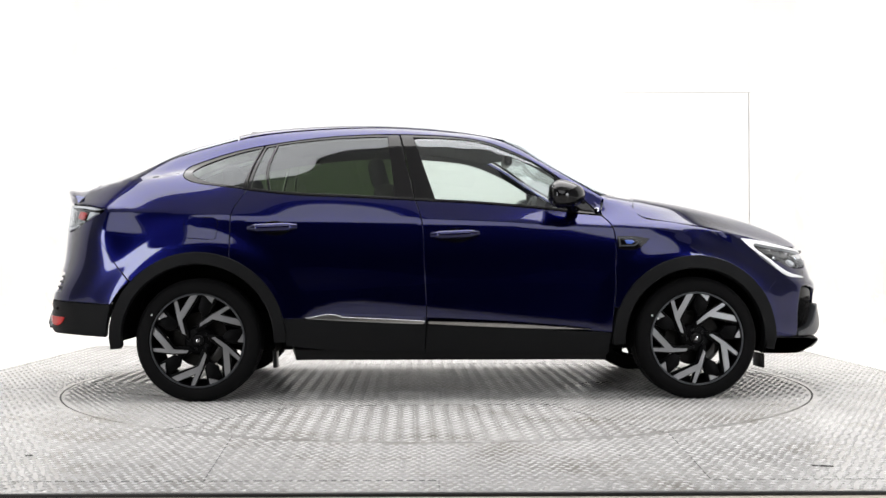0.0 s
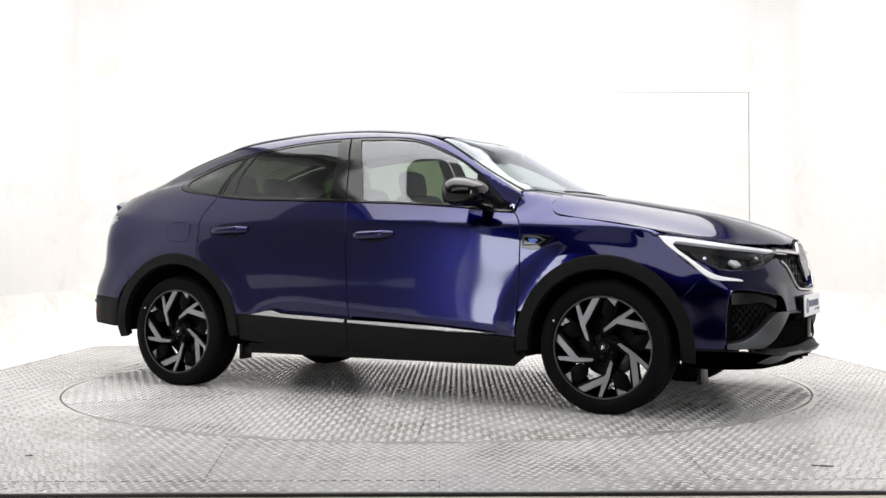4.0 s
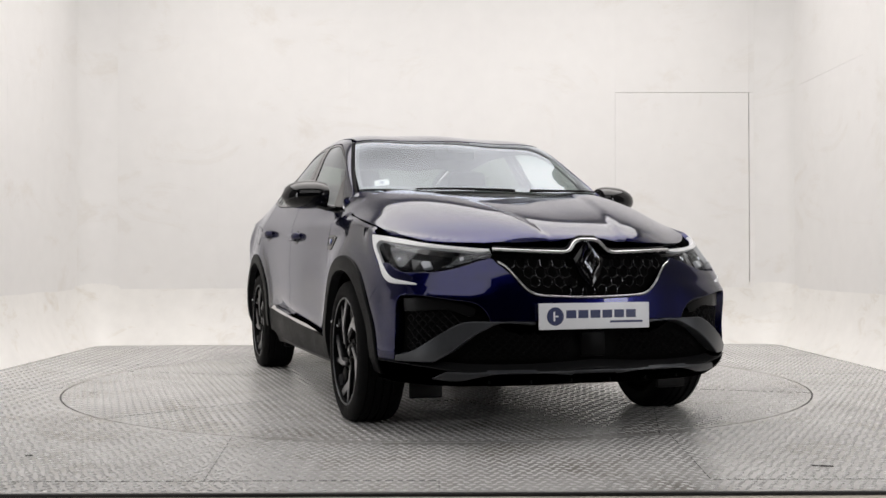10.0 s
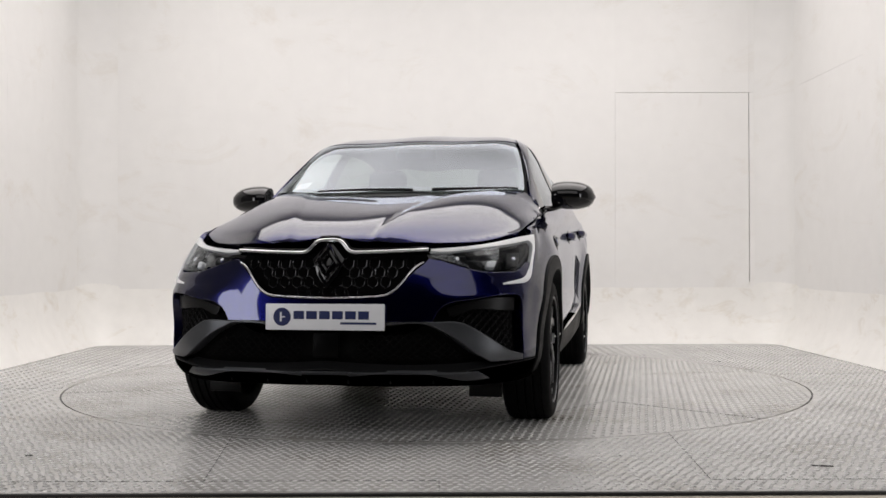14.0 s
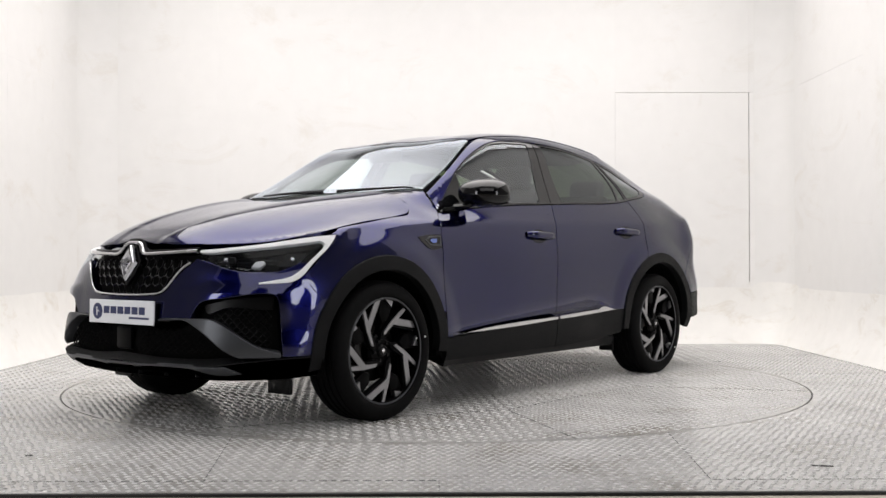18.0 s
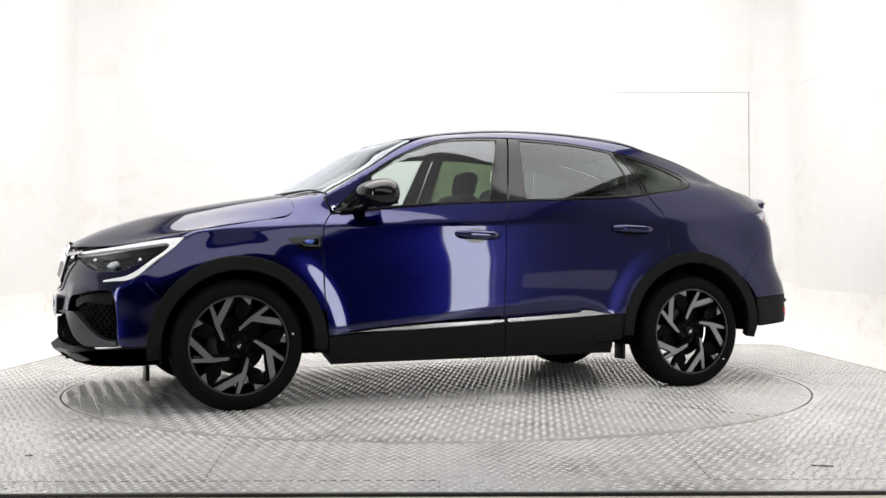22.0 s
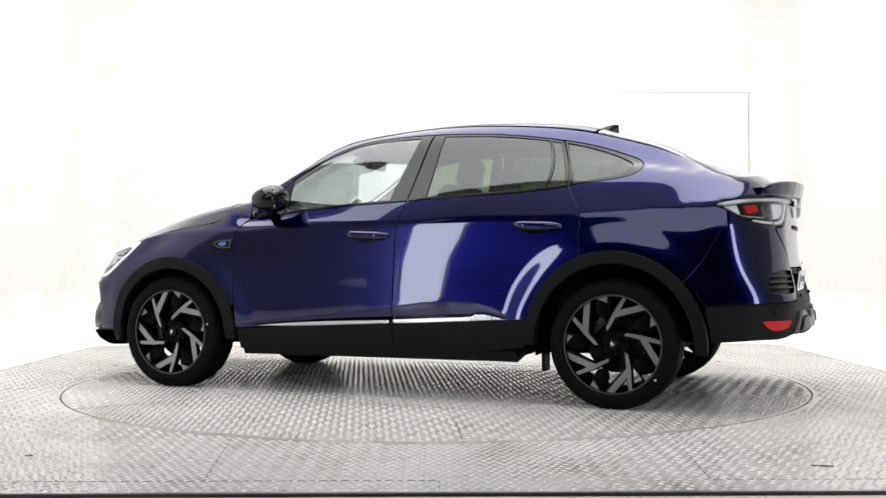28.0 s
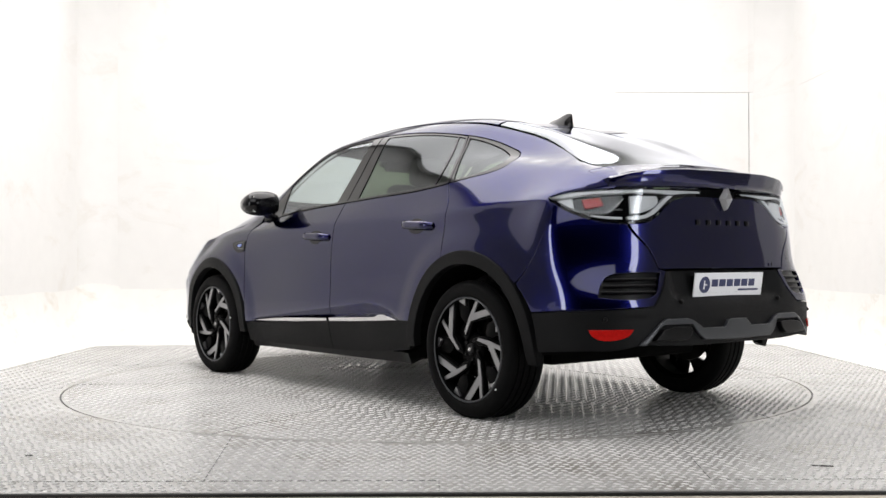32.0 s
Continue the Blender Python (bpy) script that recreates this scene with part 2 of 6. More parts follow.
ring_s = np.concatenate([half, (ROUND - half[1:-1])[::-1]])
ring = [np.vstack([r, (r[1:-1] * [1, -1, 1])[::-1]]) for r in BODY]
body_loft = Loft(ring, ring_s, [0.20, 0.33, 0.45, 0.60, 0.74, 0.87, 0.96], period=ROUND)
body_loft.seeds(0, half[-1], 0.20, 0.96)


def crease_at(xs):
    """The shoulder crease, the body's top line, at given lengths along the car."""
    s = np.linspace(half[3], half[-2], 1200)
    p = body_loft.at(s, np.full(1200, 0.96))
    return np.array([[x, np.interp(-x, -p[:, 0], p[:, 1]), np.interp(-x, -p[:, 0], p[:, 2])] for x in xs])


# cabin: lines from the scuttle to the tail, from the shoulder crease up to the roof's centre
CABIN = [
    crease_at([0.90, 0.60, 0.30, 0.00, -0.30, -0.60, -0.90, -1.15, -1.40, -1.65, -1.85, -2.02, -2.10]),
    line3([0.86, 0.58, 0.30, 0.00, -0.30, -0.60, -0.90, -1.12, -1.36, -1.62, -1.83, -2.03, -2.12],
          [0.783, 0.794, 0.802, 0.808, 0.812, 0.812, 0.806, 0.797, 0.780, 0.752, 0.722, 0.64, 0.55],
          [1.012, 1.04, 1.067, 1.083, 1.097, 1.111, 1.13, 1.15, 1.163, 1.163, 1.155, 1.135, 1.118]),
    line3([0.85, 0.53, 0.25, -0.02, -0.30, -0.60, -0.90, -1.12, -1.36, -1.60, -1.82, -2.03, -2.13],
          [0.772, 0.738, 0.715, 0.71, 0.71, 0.71, 0.705, 0.697, 0.682, 0.672, 0.668, 0.60, 0.51],
          [1.045, 1.18, 1.27, 1.29, 1.30, 1.30, 1.30, 1.295, 1.272, 1.238, 1.20, 1.155, 1.13]),
    line3([0.86, 0.46, 0.18, -0.05, -0.30, -0.60, -0.90, -1.10, -1.34, -1.58, -1.81, -2.02, -2.12],
          [0.744, 0.680, 0.638, 0.621, 0.612, 0.612, 0.61, 0.607, 0.605, 0.608, 0.628, 0.57, 0.49],
          [1.09, 1.325, 1.437, 1.462, 1.474, 1.463, 1.430, 1.397, 1.342, 1.282, 1.224, 1.17, 1.142]),
    line3([0.88, 0.52, 0.293, 0.05, -0.25, -0.58, -0.88, -1.10, -1.34, -1.58, -1.835, -2.02, -2.12],
          [0.712, 0.646, 0.588, 0.556, 0.54, 0.54, 0.54, 0.54, 0.535, 0.54, 0.585, 0.54, 0.46],
          [1.125, 1.335, 1.455, 1.50, 1.525, 1.525, 1.505, 1.477, 1.42, 1.345, 1.227, 1.18, 1.15]),
    line3([1.03, 0.60, 0.40, 0.08, -0.25, -0.58, -0.88, -1.10, -1.34, -1.60, -1.87, -2.08, -2.16],
          [0.36, 0.32, 0.30, 0.29, 0.28, 0.28, 0.28, 0.28, 0.28, 0.29, 0.32, 0.30, 0.26],
          [1.112, 1.357, 1.459, 1.521, 1.554, 1.556, 1.534, 1.504, 1.447, 1.367, 1.26, 1.197, 1.17]),
    line3([1.08, 0.63, 0.42, 0.10, -0.25, -0.58, -0.88, -1.10, -1.34, -1.60, -1.88, -2.10, -2.18], 0,
          [1.105, 1.367, 1.466, 1.531, 1.566, 1.569, 1.547, 1.518, 1.461, 1.379, 1.27, 1.202, 1.172]),
]
cabin_lines = CABIN + [r * [1, -1, 1] for r in CABIN[-2::-1]]
cab_u = np.concatenate([[0], np.cumsum(np.linalg.norm(np.diff(CABIN[3], axis=0), axis=1))])
cab_half = np.array([0, 0.15, 0.37, 0.56, 0.66, 0.93, 1.21])
cab_v = np.concatenate([cab_half, 2 * 1.21 - cab_half[-2::-1]])
cabin_loft = Loft(cabin_lines, cab_u, cab_v)
cabin_loft.seeds(cab_u[0], cab_u[-1], 0, 1.21)

# bonnet and wing tops: from the scuttle forward, from the shoulder crease in to the centre
HOOD = [
    crease_at([0.82, 0.92, 1.06, 1.22, 1.37, 1.50, 1.585, 1.63, 1.655, 1.675]),
    line3([0.84, 0.98, 1.12, 1.26, 1.39, 1.49, 1.57, 1.625, 1.66, 1.685], [0.786, 0.779, 0.778, 0.783, 0.786, 0.787, 0.787, 0.786, 0.784, 0.781],
          [1.017, 1.022, 1.003, 0.98, 0.957, 0.935, 0.915, 0.902, 0.895, 0.885]),
    line3([0.86, 1.045, 1.25, 1.43, 1.58, 1.71, 1.81, 1.89, 1.945, 1.98], [0.712, 0.66, 0.645, 0.635, 0.62, 0.605, 0.59, 0.58, 0.575, 0.57],
          [1.122, 1.100, 1.063, 1.021, 0.978, 0.934, 0.896, 0.862, 0.836, 0.795]),
    line3([0.92, 1.07, 1.29, 1.49, 1.68, 1.85, 1.98, 2.06, 2.11, 2.14], [0.41, 0.40, 0.39, 0.38, 0.37, 0.36, 0.355, 0.35, 0.345, 0.343],
          [1.123, 1.112, 1.088, 1.053, 1.009, 0.959, 0.908, 0.868, 0.834, 0.79]),
    line3([0.94, 1.08, 1.30, 1.50, 1.70, 1.88, 2.02, 2.10, 2.145, 2.168], 0, [1.113, 1.105, 1.083, 1.049, 1.008, 0.963, 0.917, 0.880, 0.849, 0.79]),
]
hood_lines = HOOD + [r * [1, -1, 1] for r in HOOD[-2::-1]]
hood_u = np.concatenate([[0], np.cumsum(np.linalg.norm(np.diff(HOOD[2], axis=0), axis=1))])
hood_half = np.array([0, 0.10, 0.26, 0.50, 0.88])
hood_v = np.concatenate([hood_half, 2 * 0.88 - hood_half[-2::-1]])
hood_loft = Loft(hood_lines, hood_u, hood_v)
hood_loft.seeds(hood_u[0], hood_u[-1], 0, 0.88)


def smoothstep(a, b, x):
    t = np.clip((x - a) / (b - a), 0, 1)
    return t * t * (3 - 2 * t)


def relief(x, z):
    """Pressed forms of the flank: flares over the wheels and the step above the sill strip."""
    out = 0.011 * (1 - smoothstep(0.475, 0.60, np.hypot(x - 1.355, z - 0.33)))
    out = out + 0.011 * (1 - smoothstep(0.495, 0.62, np.hypot(x + 1.36, z - 0.335)))
    edge = np.interp(x, [-0.82, -0.72, -0.60, -0.46, 0.79, 0.80], [0.44, 0.495, 0.527, 0.533, 0.395, 0.39])
    fade = smoothstep(-0.90, -0.70, x) * (1 - smoothstep(0.68, 0.90, x))
    return out - fade * np.minimum(0.024, 0.30 * 0.010 * np.logaddexp(0, (edge - z) / 0.010))


def side_point(q):
    """The left flank at (x, z)."""
    q = np.asarray(q, float)
    u, v = body_loft.find([0, 2], q)
    p = body_loft.at(u, v)
    above = v > 0.9599
    ahead = q[:, 0] > np.interp(q[:, 1], [0.95, 0.96, 1.012, 1.118], [0.905, 0.898, 0.853, 0.873])
    for loft, mask in ((cabin_loft, above & ~ahead), (hood_loft, above & ahead)):
        if mask.any():
            u, v = loft.find([0, 2], q[mask])
            p[mask] = loft.at(u, v)
    p[:, 1] += np.where(above, 0, relief(q[:, 0], q[:, 1]))
    return p


def flank_plain(q):
    """The left flank without its pressed forms."""
    q = np.asarray(q, float)
    u, v = body_loft.find([0, 2], q)
    return body_loft.at(u, v)


def wrap_point(q):
    """The lower body at (s, z); s runs from the nose round the left side to the tail, negative on the right."""
    q = np.asarray(q, float)
    sign = np.where(q[:, 0] < 0, -1.0, 1.0)
    s = np.abs(q[:, 0])
    past = s > half[-1]
    s = np.where(past, 2 * half[-1] - s, s)
    sign = np.where(past, -sign, sign)
    v = np.clip(q[:, 1], 0.2, 0.96)
    for _ in range(8):
        z = body_loft.at(s, v)[:, 2]
        dz = (body_loft.at(s, v + 1e-4)[:, 2] - z) / 1e-4
        v = np.clip(v + np.clip((q[:, 1] - z) / np.where(np.abs(dz) < 0.05, 0.05, dz), -0.1, 0.1), 0.17, 0.98)
    p = body_loft.at(s, v)
    p[:, 1] += relief(p[:, 0], p[:, 2]) * smoothstep(0.70, 0.82, p[:, 1])
    brow = 0.017 * (1 - smoothstep(0.622, 0.662, p[:, 2])) * smoothstep(0.40, 0.56, s) * (1 - smoothstep(0.86, 0.98, s))
    p[:, 0] += brow * 0.9
    p[:, 1] += brow * 0.4
    p[:, 1] *= sign
    return p


def top_point(loft):
    def f(q):
        q = np.asarray(q, float)
        u, v = loft.find([0, 1], np.stack([q[:, 0], np.abs(q[:, 1])], 1))
        p = loft.at(u, v)
        p[:, 1] *= np.where(q[:, 1] < 0, -1.0, 1.0)
        return p
    return f


cabin_top, hood_top = top_point(cabin_loft), top_point(hood_loft)


crease_x = np.linspace(1.66, -2.10, 400)
crease_line = crease_at(crease_x)


def side_normal(q):
    """Outward normals of the flank, turning softly over the shoulder crease."""
    q = np.asarray(q, float)
    x, z = q[:, 0], q[:, 1]
    u, v = body_loft.find([0, 2], q)
    low = body_loft.normal(u, v)
    low *= np.where(low[:, 1] < 0, -1.0, 1.0)[:, None]
    e = 1e-3
    ny = np.maximum(low[:, 1], 0.2)
    low[:, 0] -= ny * (relief(x + e, z) - relief(x - e, z)) / (2 * e)
    low[:, 2] -= ny * (relief(x, z + e) - relief(x, z - e)) / (2 * e)
    zc = np.interp(-x, -crease_x, crease_line[:, 2])
    w = smoothstep(-0.022, 0.022, z - zc)
    w = np.where(x > 1.70, 0, w)
    n = low
    near = w > 0
    if near.any():
        ahead = x > np.interp(z, [0.95, 0.96, 1.012, 1.118], [0.905, 0.898, 0.853, 0.873])
        for loft, mask in ((cabin_loft, near & ~ahead), (hood_loft, near & ahead)):
            if mask.any():
                u, v = loft.find([0, 2], q[mask])
                up = loft.normal(u, np.maximum(v, 0.004))
                up *= np.where(up[:, 2] < 0, -1.0, 1.0)[:, None]
                n[mask] = low[mask] * (1 - w[mask])[:, None] + up * w[mask][:, None]
    return n / np.maximum(np.linalg.norm(n, axis=1), 1e-12)[:, None]


def outward(fn, q, p):
    """Outward normals of a surface function at the 2D places q."""
    if fn is side_point:
        return side_normal(q)
    e = 4e-4
    a = fn(q + [e, 0]) - fn(q - [e, 0])
    b = fn(q + [0, e]) - fn(q - [0, e])
    n = np.cross(a, b)
    n /= np.maximum(np.linalg.norm(n, axis=1), 1e-12)[:, None]
    core = np.stack([np.clip(p[:, 0], -1.4, 1.4) * 0.9, 0 * p[:, 1], 0 * p[:, 2] + 0.62], 1)
    n[((p - core) * n).sum(1) < 0] *= -1
    return n


# ---- panels cut from the car's surfaces ----
from mathutils.geometry import delaunay_2d_cdt


def part(name, data, mat, parent, label=""):
    """One mesh (a bmesh or a mesh) as ONE object under its thing."""
    if isinstance(data, bmesh.types.BMesh):
        me = bpy.data.meshes.new(name)
        data.to_mesh(me)
        data.free()
    else:
        me = data
    if not me.materials:
        me.materials.append(mat)
    ob = new(name, me)
    ob.parent = parent
    if label:
        ob["label"] = label
    return ob


def smooth_all(bm, angle=40):
    for f in bm.faces:
        f.smooth = True
    lim = radians(angle)
    for e in bm.edges:
        if len(e.link_faces) == 2 and e.calc_face_angle(0) > lim:
            e.smooth = False


def run(points, step=0.025):
    """A smooth curve through the points (a straight one through two), evenly divided."""
    p = np.array(points, float)
    if len(p) == 2:
        n = max(1, int(np.linalg.norm(p[1] - p[0]) / step))
        return [tuple(p[0] + (p[1] - p[0]) * i / n) for i in range(n)]
    d = np.concatenate([[0], np.cumsum(np.linalg.norm(np.diff(p, axis=0), axis=1))])
    n = max(2, int(d[-1] / step))
    return [tuple(r) for r in cardinal(d)(np.linspace(0, d[-1], n + 1)[:-1]) @ p]


def outline(*runs, step=0.025):
    """A closed outline from smooth runs that meet at corners; each starts where the last ended."""
    out = []
    for r in runs:
        out += run(r, step)
    return out


def straight(pts, step=0.025):
    """A closed outline of straight sides."""
    return outline(*[[pts[i], pts[(i + 1) % len(pts)]] for i in range(len(pts))], step=step)


def arc(cx, cz, r, a0, a1, n=12):
    return [(cx + r * math.cos(radians(a0 + (a1 - a0) * i / n)), cz + r * math.sin(radians(a0 + (a1 - a0) * i / n))) for i in range(n + 1)]


def both_halves(left):
    """Closes a half outline that starts and ends on the middle line, with its mirror image."""
    return list(left) + [(-a, b) for a, b in reversed(left) if abs(a) > 1e-6]


def area2(p):
    q = np.roll(p, -1, axis=0)
    return 0.5 * (p[:, 0] * q[:, 1] - q[:, 0] * p[:, 1]).sum()


def shrink(poly, d):
    p = np.array(poly, float)
    if area2(p) < 0:
        p = p[::-1]
    if d == 0:
        return p
    t1 = p - np.roll(p, 1, axis=0)
    t2 = np.roll(p, -1, axis=0) - p
    t1 /= np.maximum(np.linalg.norm(t1, axis=1), 1e-9)[:, None]
    t2 /= np.maximum(np.linalg.norm(t2, axis=1), 1e-9)[:, None]
    n1 = np.stack([-t1[:, 1], t1[:, 0]], 1)
    n2 = np.stack([-t2[:, 1], t2[:, 0]], 1)
    m = n1 + n2
    m /= np.maximum((m * n1).sum(1), 0.35)[:, None]
    return p + m * d


def inside(poly, pts):
    x, y = pts[:, 0], pts[:, 1]
    c = np.zeros(len(pts), bool)
    a, b = poly, np.roll(poly, -1, axis=0)
    for (x0, y0), (x1, y1) in zip(a, b):
        hit = ((y0 > y) != (y1 > y)) & (x < (x1 - x0) * (y - y0) / ((y1 - y0) if y1 != y0 else 1e-12) + x0)
        c ^= hit
    return c


def near_edge(poly, pts, d):
    out = np.zeros(len(pts), bool)
    a, b = poly, np.roll(poly, -1, axis=0)
    for p, q in zip(a, b):
        v = q - p
        t = np.clip(((pts - p) @ v) / max(v @ v, 1e-12), 0, 1)
        out |= ((pts - p - t[:, None] * v) ** 2).sum(1) < d * d
    return out


def panel(name, fn, poly, mat, parent, holes=(), lift=0.0, depth=0.012, res=0.035, gap=0.002, edge=0.002, label="", mirrored=False, extra=None):
    """A sheet over a 2D outline on a surface, with rounded, turned-in edges. mirrored: a second one on the car's other side."""
    loops = [shrink(poly, gap + edge)] + [shrink(h, -gap - edge) for h in holes]
    lo, hi = loops[0].min(0), loops[0].max(0)
    gx, gy = np.meshgrid(np.arange(lo[0] + res / 2, hi[0], res), np.arange(lo[1] + res / 2, hi[1], res))
    gx = gx + (np.arange(gx.shape[0]) % 2)[:, None] * res * 0.5
    g = np.stack([gx.ravel(), gy.ravel()], 1)
    ok = inside(loops[0], g) & ~near_edge(loops[0], g, res * 0.45)
    for h in loops[1:]:
        ok &= ~inside(h, g) & ~near_edge(h, g, res * 0.45)
    pts, edges, k = [], [], 0
    for lp in loops:
        n = len(lp)
        pts += [Vector(p) for p in lp]
        edges += [(k + i, k + (i + 1) % n) for i in range(n)]
        k += n
    for line in extra or ():
        ex = np.array(line, float)
        fit = inside(loops[0], ex)
        for lp in loops:
            fit &= ~near_edge(lp, ex, res * 0.3)
        ok &= ~near_edge(np.vstack([ex, ex[::-1]]), g, res * 0.4)
        for i in range(len(ex)):
            if fit[i]:
                pts.append(Vector(ex[i]))
                if i and fit[i - 1]:
                    edges.append((k - 1, k))
                k += 1
    pts += [Vector(p) for p in g[ok]]
    vs, _, fs, *_ = delaunay_2d_cdt(pts, edges, [], 0, 1e-6)
    q = np.array([tuple(v) for v in vs])
    fs = [f for f in fs]
    cen = np.array([q[list(f)].mean(0) for f in fs])
    keep = inside(loops[0], cen)
    for h in loops[1:]:
        keep &= ~inside(h, cen)
    fs = [tuple(f) for f, w in zip(fs, keep) if w]
    p = fn(q)
    if fn is not side_point:
        # even out stray places inside the sheet
        rim = sum(len(lp) for lp in loops)
        for _ in range(2):
            total, count = np.zeros_like(p), np.zeros(len(p))
            for f in fs:
                for a, b in ((0, 1), (1, 2), (2, 0)):
                    total[f[a]] += p[f[b]]
                    total[f[b]] += p[f[a]]
                    count[f[a]] += 1
                    count[f[b]] += 1
            mid = total / np.maximum(count, 1)[:, None]
            stray = np.linalg.norm(p - mid, axis=1) > 0.3 * res
            stray[:rim] = False
            p[stray] = mid[stray]
    n = outward(fn, q, p)
    if fn is not side_point:
        mean = np.zeros_like(p)
        for f in fs:
            mean[list(f)] += np.cross(p[f[1]] - p[f[0]], p[f[2]] - p[f[0]])
        if (mean * n).sum() < 0:
            mean = -mean
        mean /= np.maximum(np.linalg.norm(mean, axis=1), 1e-15)[:, None]
        off = (mean * n).sum(1) < 0.95
        n[off] = mean[off]
    verts, norms, faces = [p + n * lift], [n], []
    f0 = fs[0]
    t = np.cross(p[f0[1]] - p[f0[0]], p[f0[2]] - p[f0[0]])
    flip = t @ n[f0[0]] < 0
    faces += [f[::-1] if flip else f for f in fs]
    count = len(p)
    # rims: rounded edge, then a wall turned inward; found from the loops' own corners
    for j, lp in enumerate(loops):
        outer = shrink(poly, gap) if j == 0 else shrink(holes[j - 1], -gap)
        m = len(lp)
        pi, ni = fn(lp), None
        ni = outward(fn, lp, pi)
        po = fn(outer)
        side = po - pi
        side -= (side * ni).sum(1)[:, None] * ni
        side /= np.maximum(np.linalg.norm(side, axis=1), 1e-9)[:, None]
        ring = [(pi + ni * lift, ni), (pi + side * edge * 0.7 + ni * (lift - edge * 0.3), ni + side), (pi + side * edge + ni * (lift - edge), side), (pi + side * edge + ni * (lift - depth), side)]
        base = []
        for a, b in ring:
            base.append(count)
            verts.append(a)
            norms.append(b / np.maximum(np.linalg.norm(b, axis=1), 1e-9)[:, None])
            count += m
        e1, e2 = ring[0][0][1] - ring[0][0][0], ring[1][0][0] - ring[0][0][0]
        turn = np.cross(e1, e2) @ (ni[0] + side[0]) < 0
        for a, b in zip(base[:-1], base[1:]):
            for i in range(m):
                f = (a + i, a + (i + 1) % m, b + (i + 1) % m, b + i)
                faces.append(f[::-1] if turn else f)
    verts, norms = np.vstack(verts), np.vstack(norms)
    made = []
    for sgn in ((1, -1) if mirrored else (1,)):
        w = verts * [1, sgn, 1]
        me = bpy.data.meshes.new(name)
        me.from_pydata([tuple(v) for v in w], [], faces if sgn > 0 else [f[::-1] for f in faces])
        me.polygons.foreach_set("use_smooth", [True] * len(me.polygons))
        me.normals_split_custom_set_from_vertices([tuple(v) for v in norms * [1, sgn, 1]])
        me.materials.append(mat)
        pa = parent[0 if sgn > 0 else -1] if isinstance(parent, (list, tuple)) else parent
        made.append(part(name, me, mat, pa, label))
    return made if mirrored else made[0]


def box_bm(size, at=(0, 0, 0), bevel=0.0, segments=2, turn=(0, 0, 0)):
    bm = bmesh.new()
    bmesh.ops.create_cube(bm, size=1)
    bmesh.ops.scale(bm, vec=size, verts=bm.verts)
    if bevel:
        bmesh.ops.bevel(bm, geom=bm.edges[:], offset=bevel, segments=segments, affect="EDGES", profile=0.5)
    bmesh.ops.transform(bm, matrix=pose(*at, *turn), verts=bm.verts)
    smooth_all(bm)
    return bm


def lathe_bm(profile, segments=64, axis="Y"):
    """A ring shape: the profile is (radius, y) points."""
    bm = bmesh.new()
    rows = []
    for i in range(segments):
        a = 2 * math.pi * i / segments
        rows.append([bm.verts.new((r * math.cos(a), y, r * math.sin(a))) for r, y in profile])
    for i in range(segments):
        a, b = rows[i], rows[(i + 1) % segments]
        for k in range(len(profile) - 1):
            bm.faces.new((a[k], b[k], b[k + 1], a[k + 1]))
    bmesh.ops.recalc_face_normals(bm, faces=bm.faces[:])
    smooth_all(bm, 35)
    return bm


def prism_bm(poly, y0, y1, bevel=0.0):
    """A flat shape in the x-z plane given thickness from y0 to y1."""
    bm = bmesh.new()
    a = [bm.verts.new((x, y0, z)) for x, z in poly]
    b = [bm.verts.new((x, y1, z)) for x, z in poly]
    bm.faces.new(a)
    bm.faces.new(b[::-1])
    for i in range(len(poly)):
        j = (i + 1) % len(poly)
        bm.faces.new((a[j], a[i], b[i], b[j]))
    bmesh.ops.recalc_face_normals(bm, faces=bm.faces[:])
    if bevel:
        bmesh.ops.bevel(bm, geom=[e for e in bm.edges if e.calc_face_angle(0) > 0.5], offset=bevel, segments=2, affect="EDGES", profile=0.5)
    smooth_all(bm, 30)
    return bm


def tube_bm(points, r, sides=8, flat=1.0):
    """A round bar along a line of places."""
    bm = bmesh.new()
    pts = [Vector(p) for p in points]
    rings = []
    for i, p in enumerate(pts):
        d = (pts[min(i + 1, len(pts) - 1)] - pts[max(i - 1, 0)]).normalized()
        u = d.cross(Vector((0, 0, 1)))
        u = u.normalized() if u.length > 0.05 else Vector((0, 1, 0))
        w = u.cross(d).normalized()
        rr = r[i] if isinstance(r, (list, tuple)) else r
        rings.append([bm.verts.new(p + (u * math.cos(2 * math.pi * k / sides) + w * math.sin(2 * math.pi * k / sides) * flat) * rr) for k in range(sides)])
    for a, b in zip(rings[:-1], rings[1:]):
        for k in range(sides):
            bm.faces.new((a[k], a[(k + 1) % sides], b[(k + 1) % sides], b[k]))
    bm.faces.new(rings[0][::-1])
    bm.faces.new(rings[-1])
    bmesh.ops.recalc_face_normals(bm, faces=bm.faces[:])
    smooth_all(bm, 50)
    return bm


# ---- the photo booth ----
def board_paint():
    m = material("scuffed_white_board", (0.78, 0.772, 0.758), rough=0.55, grain=0.035, scale=7, bump=0.08, bump_scale=30)
    return m


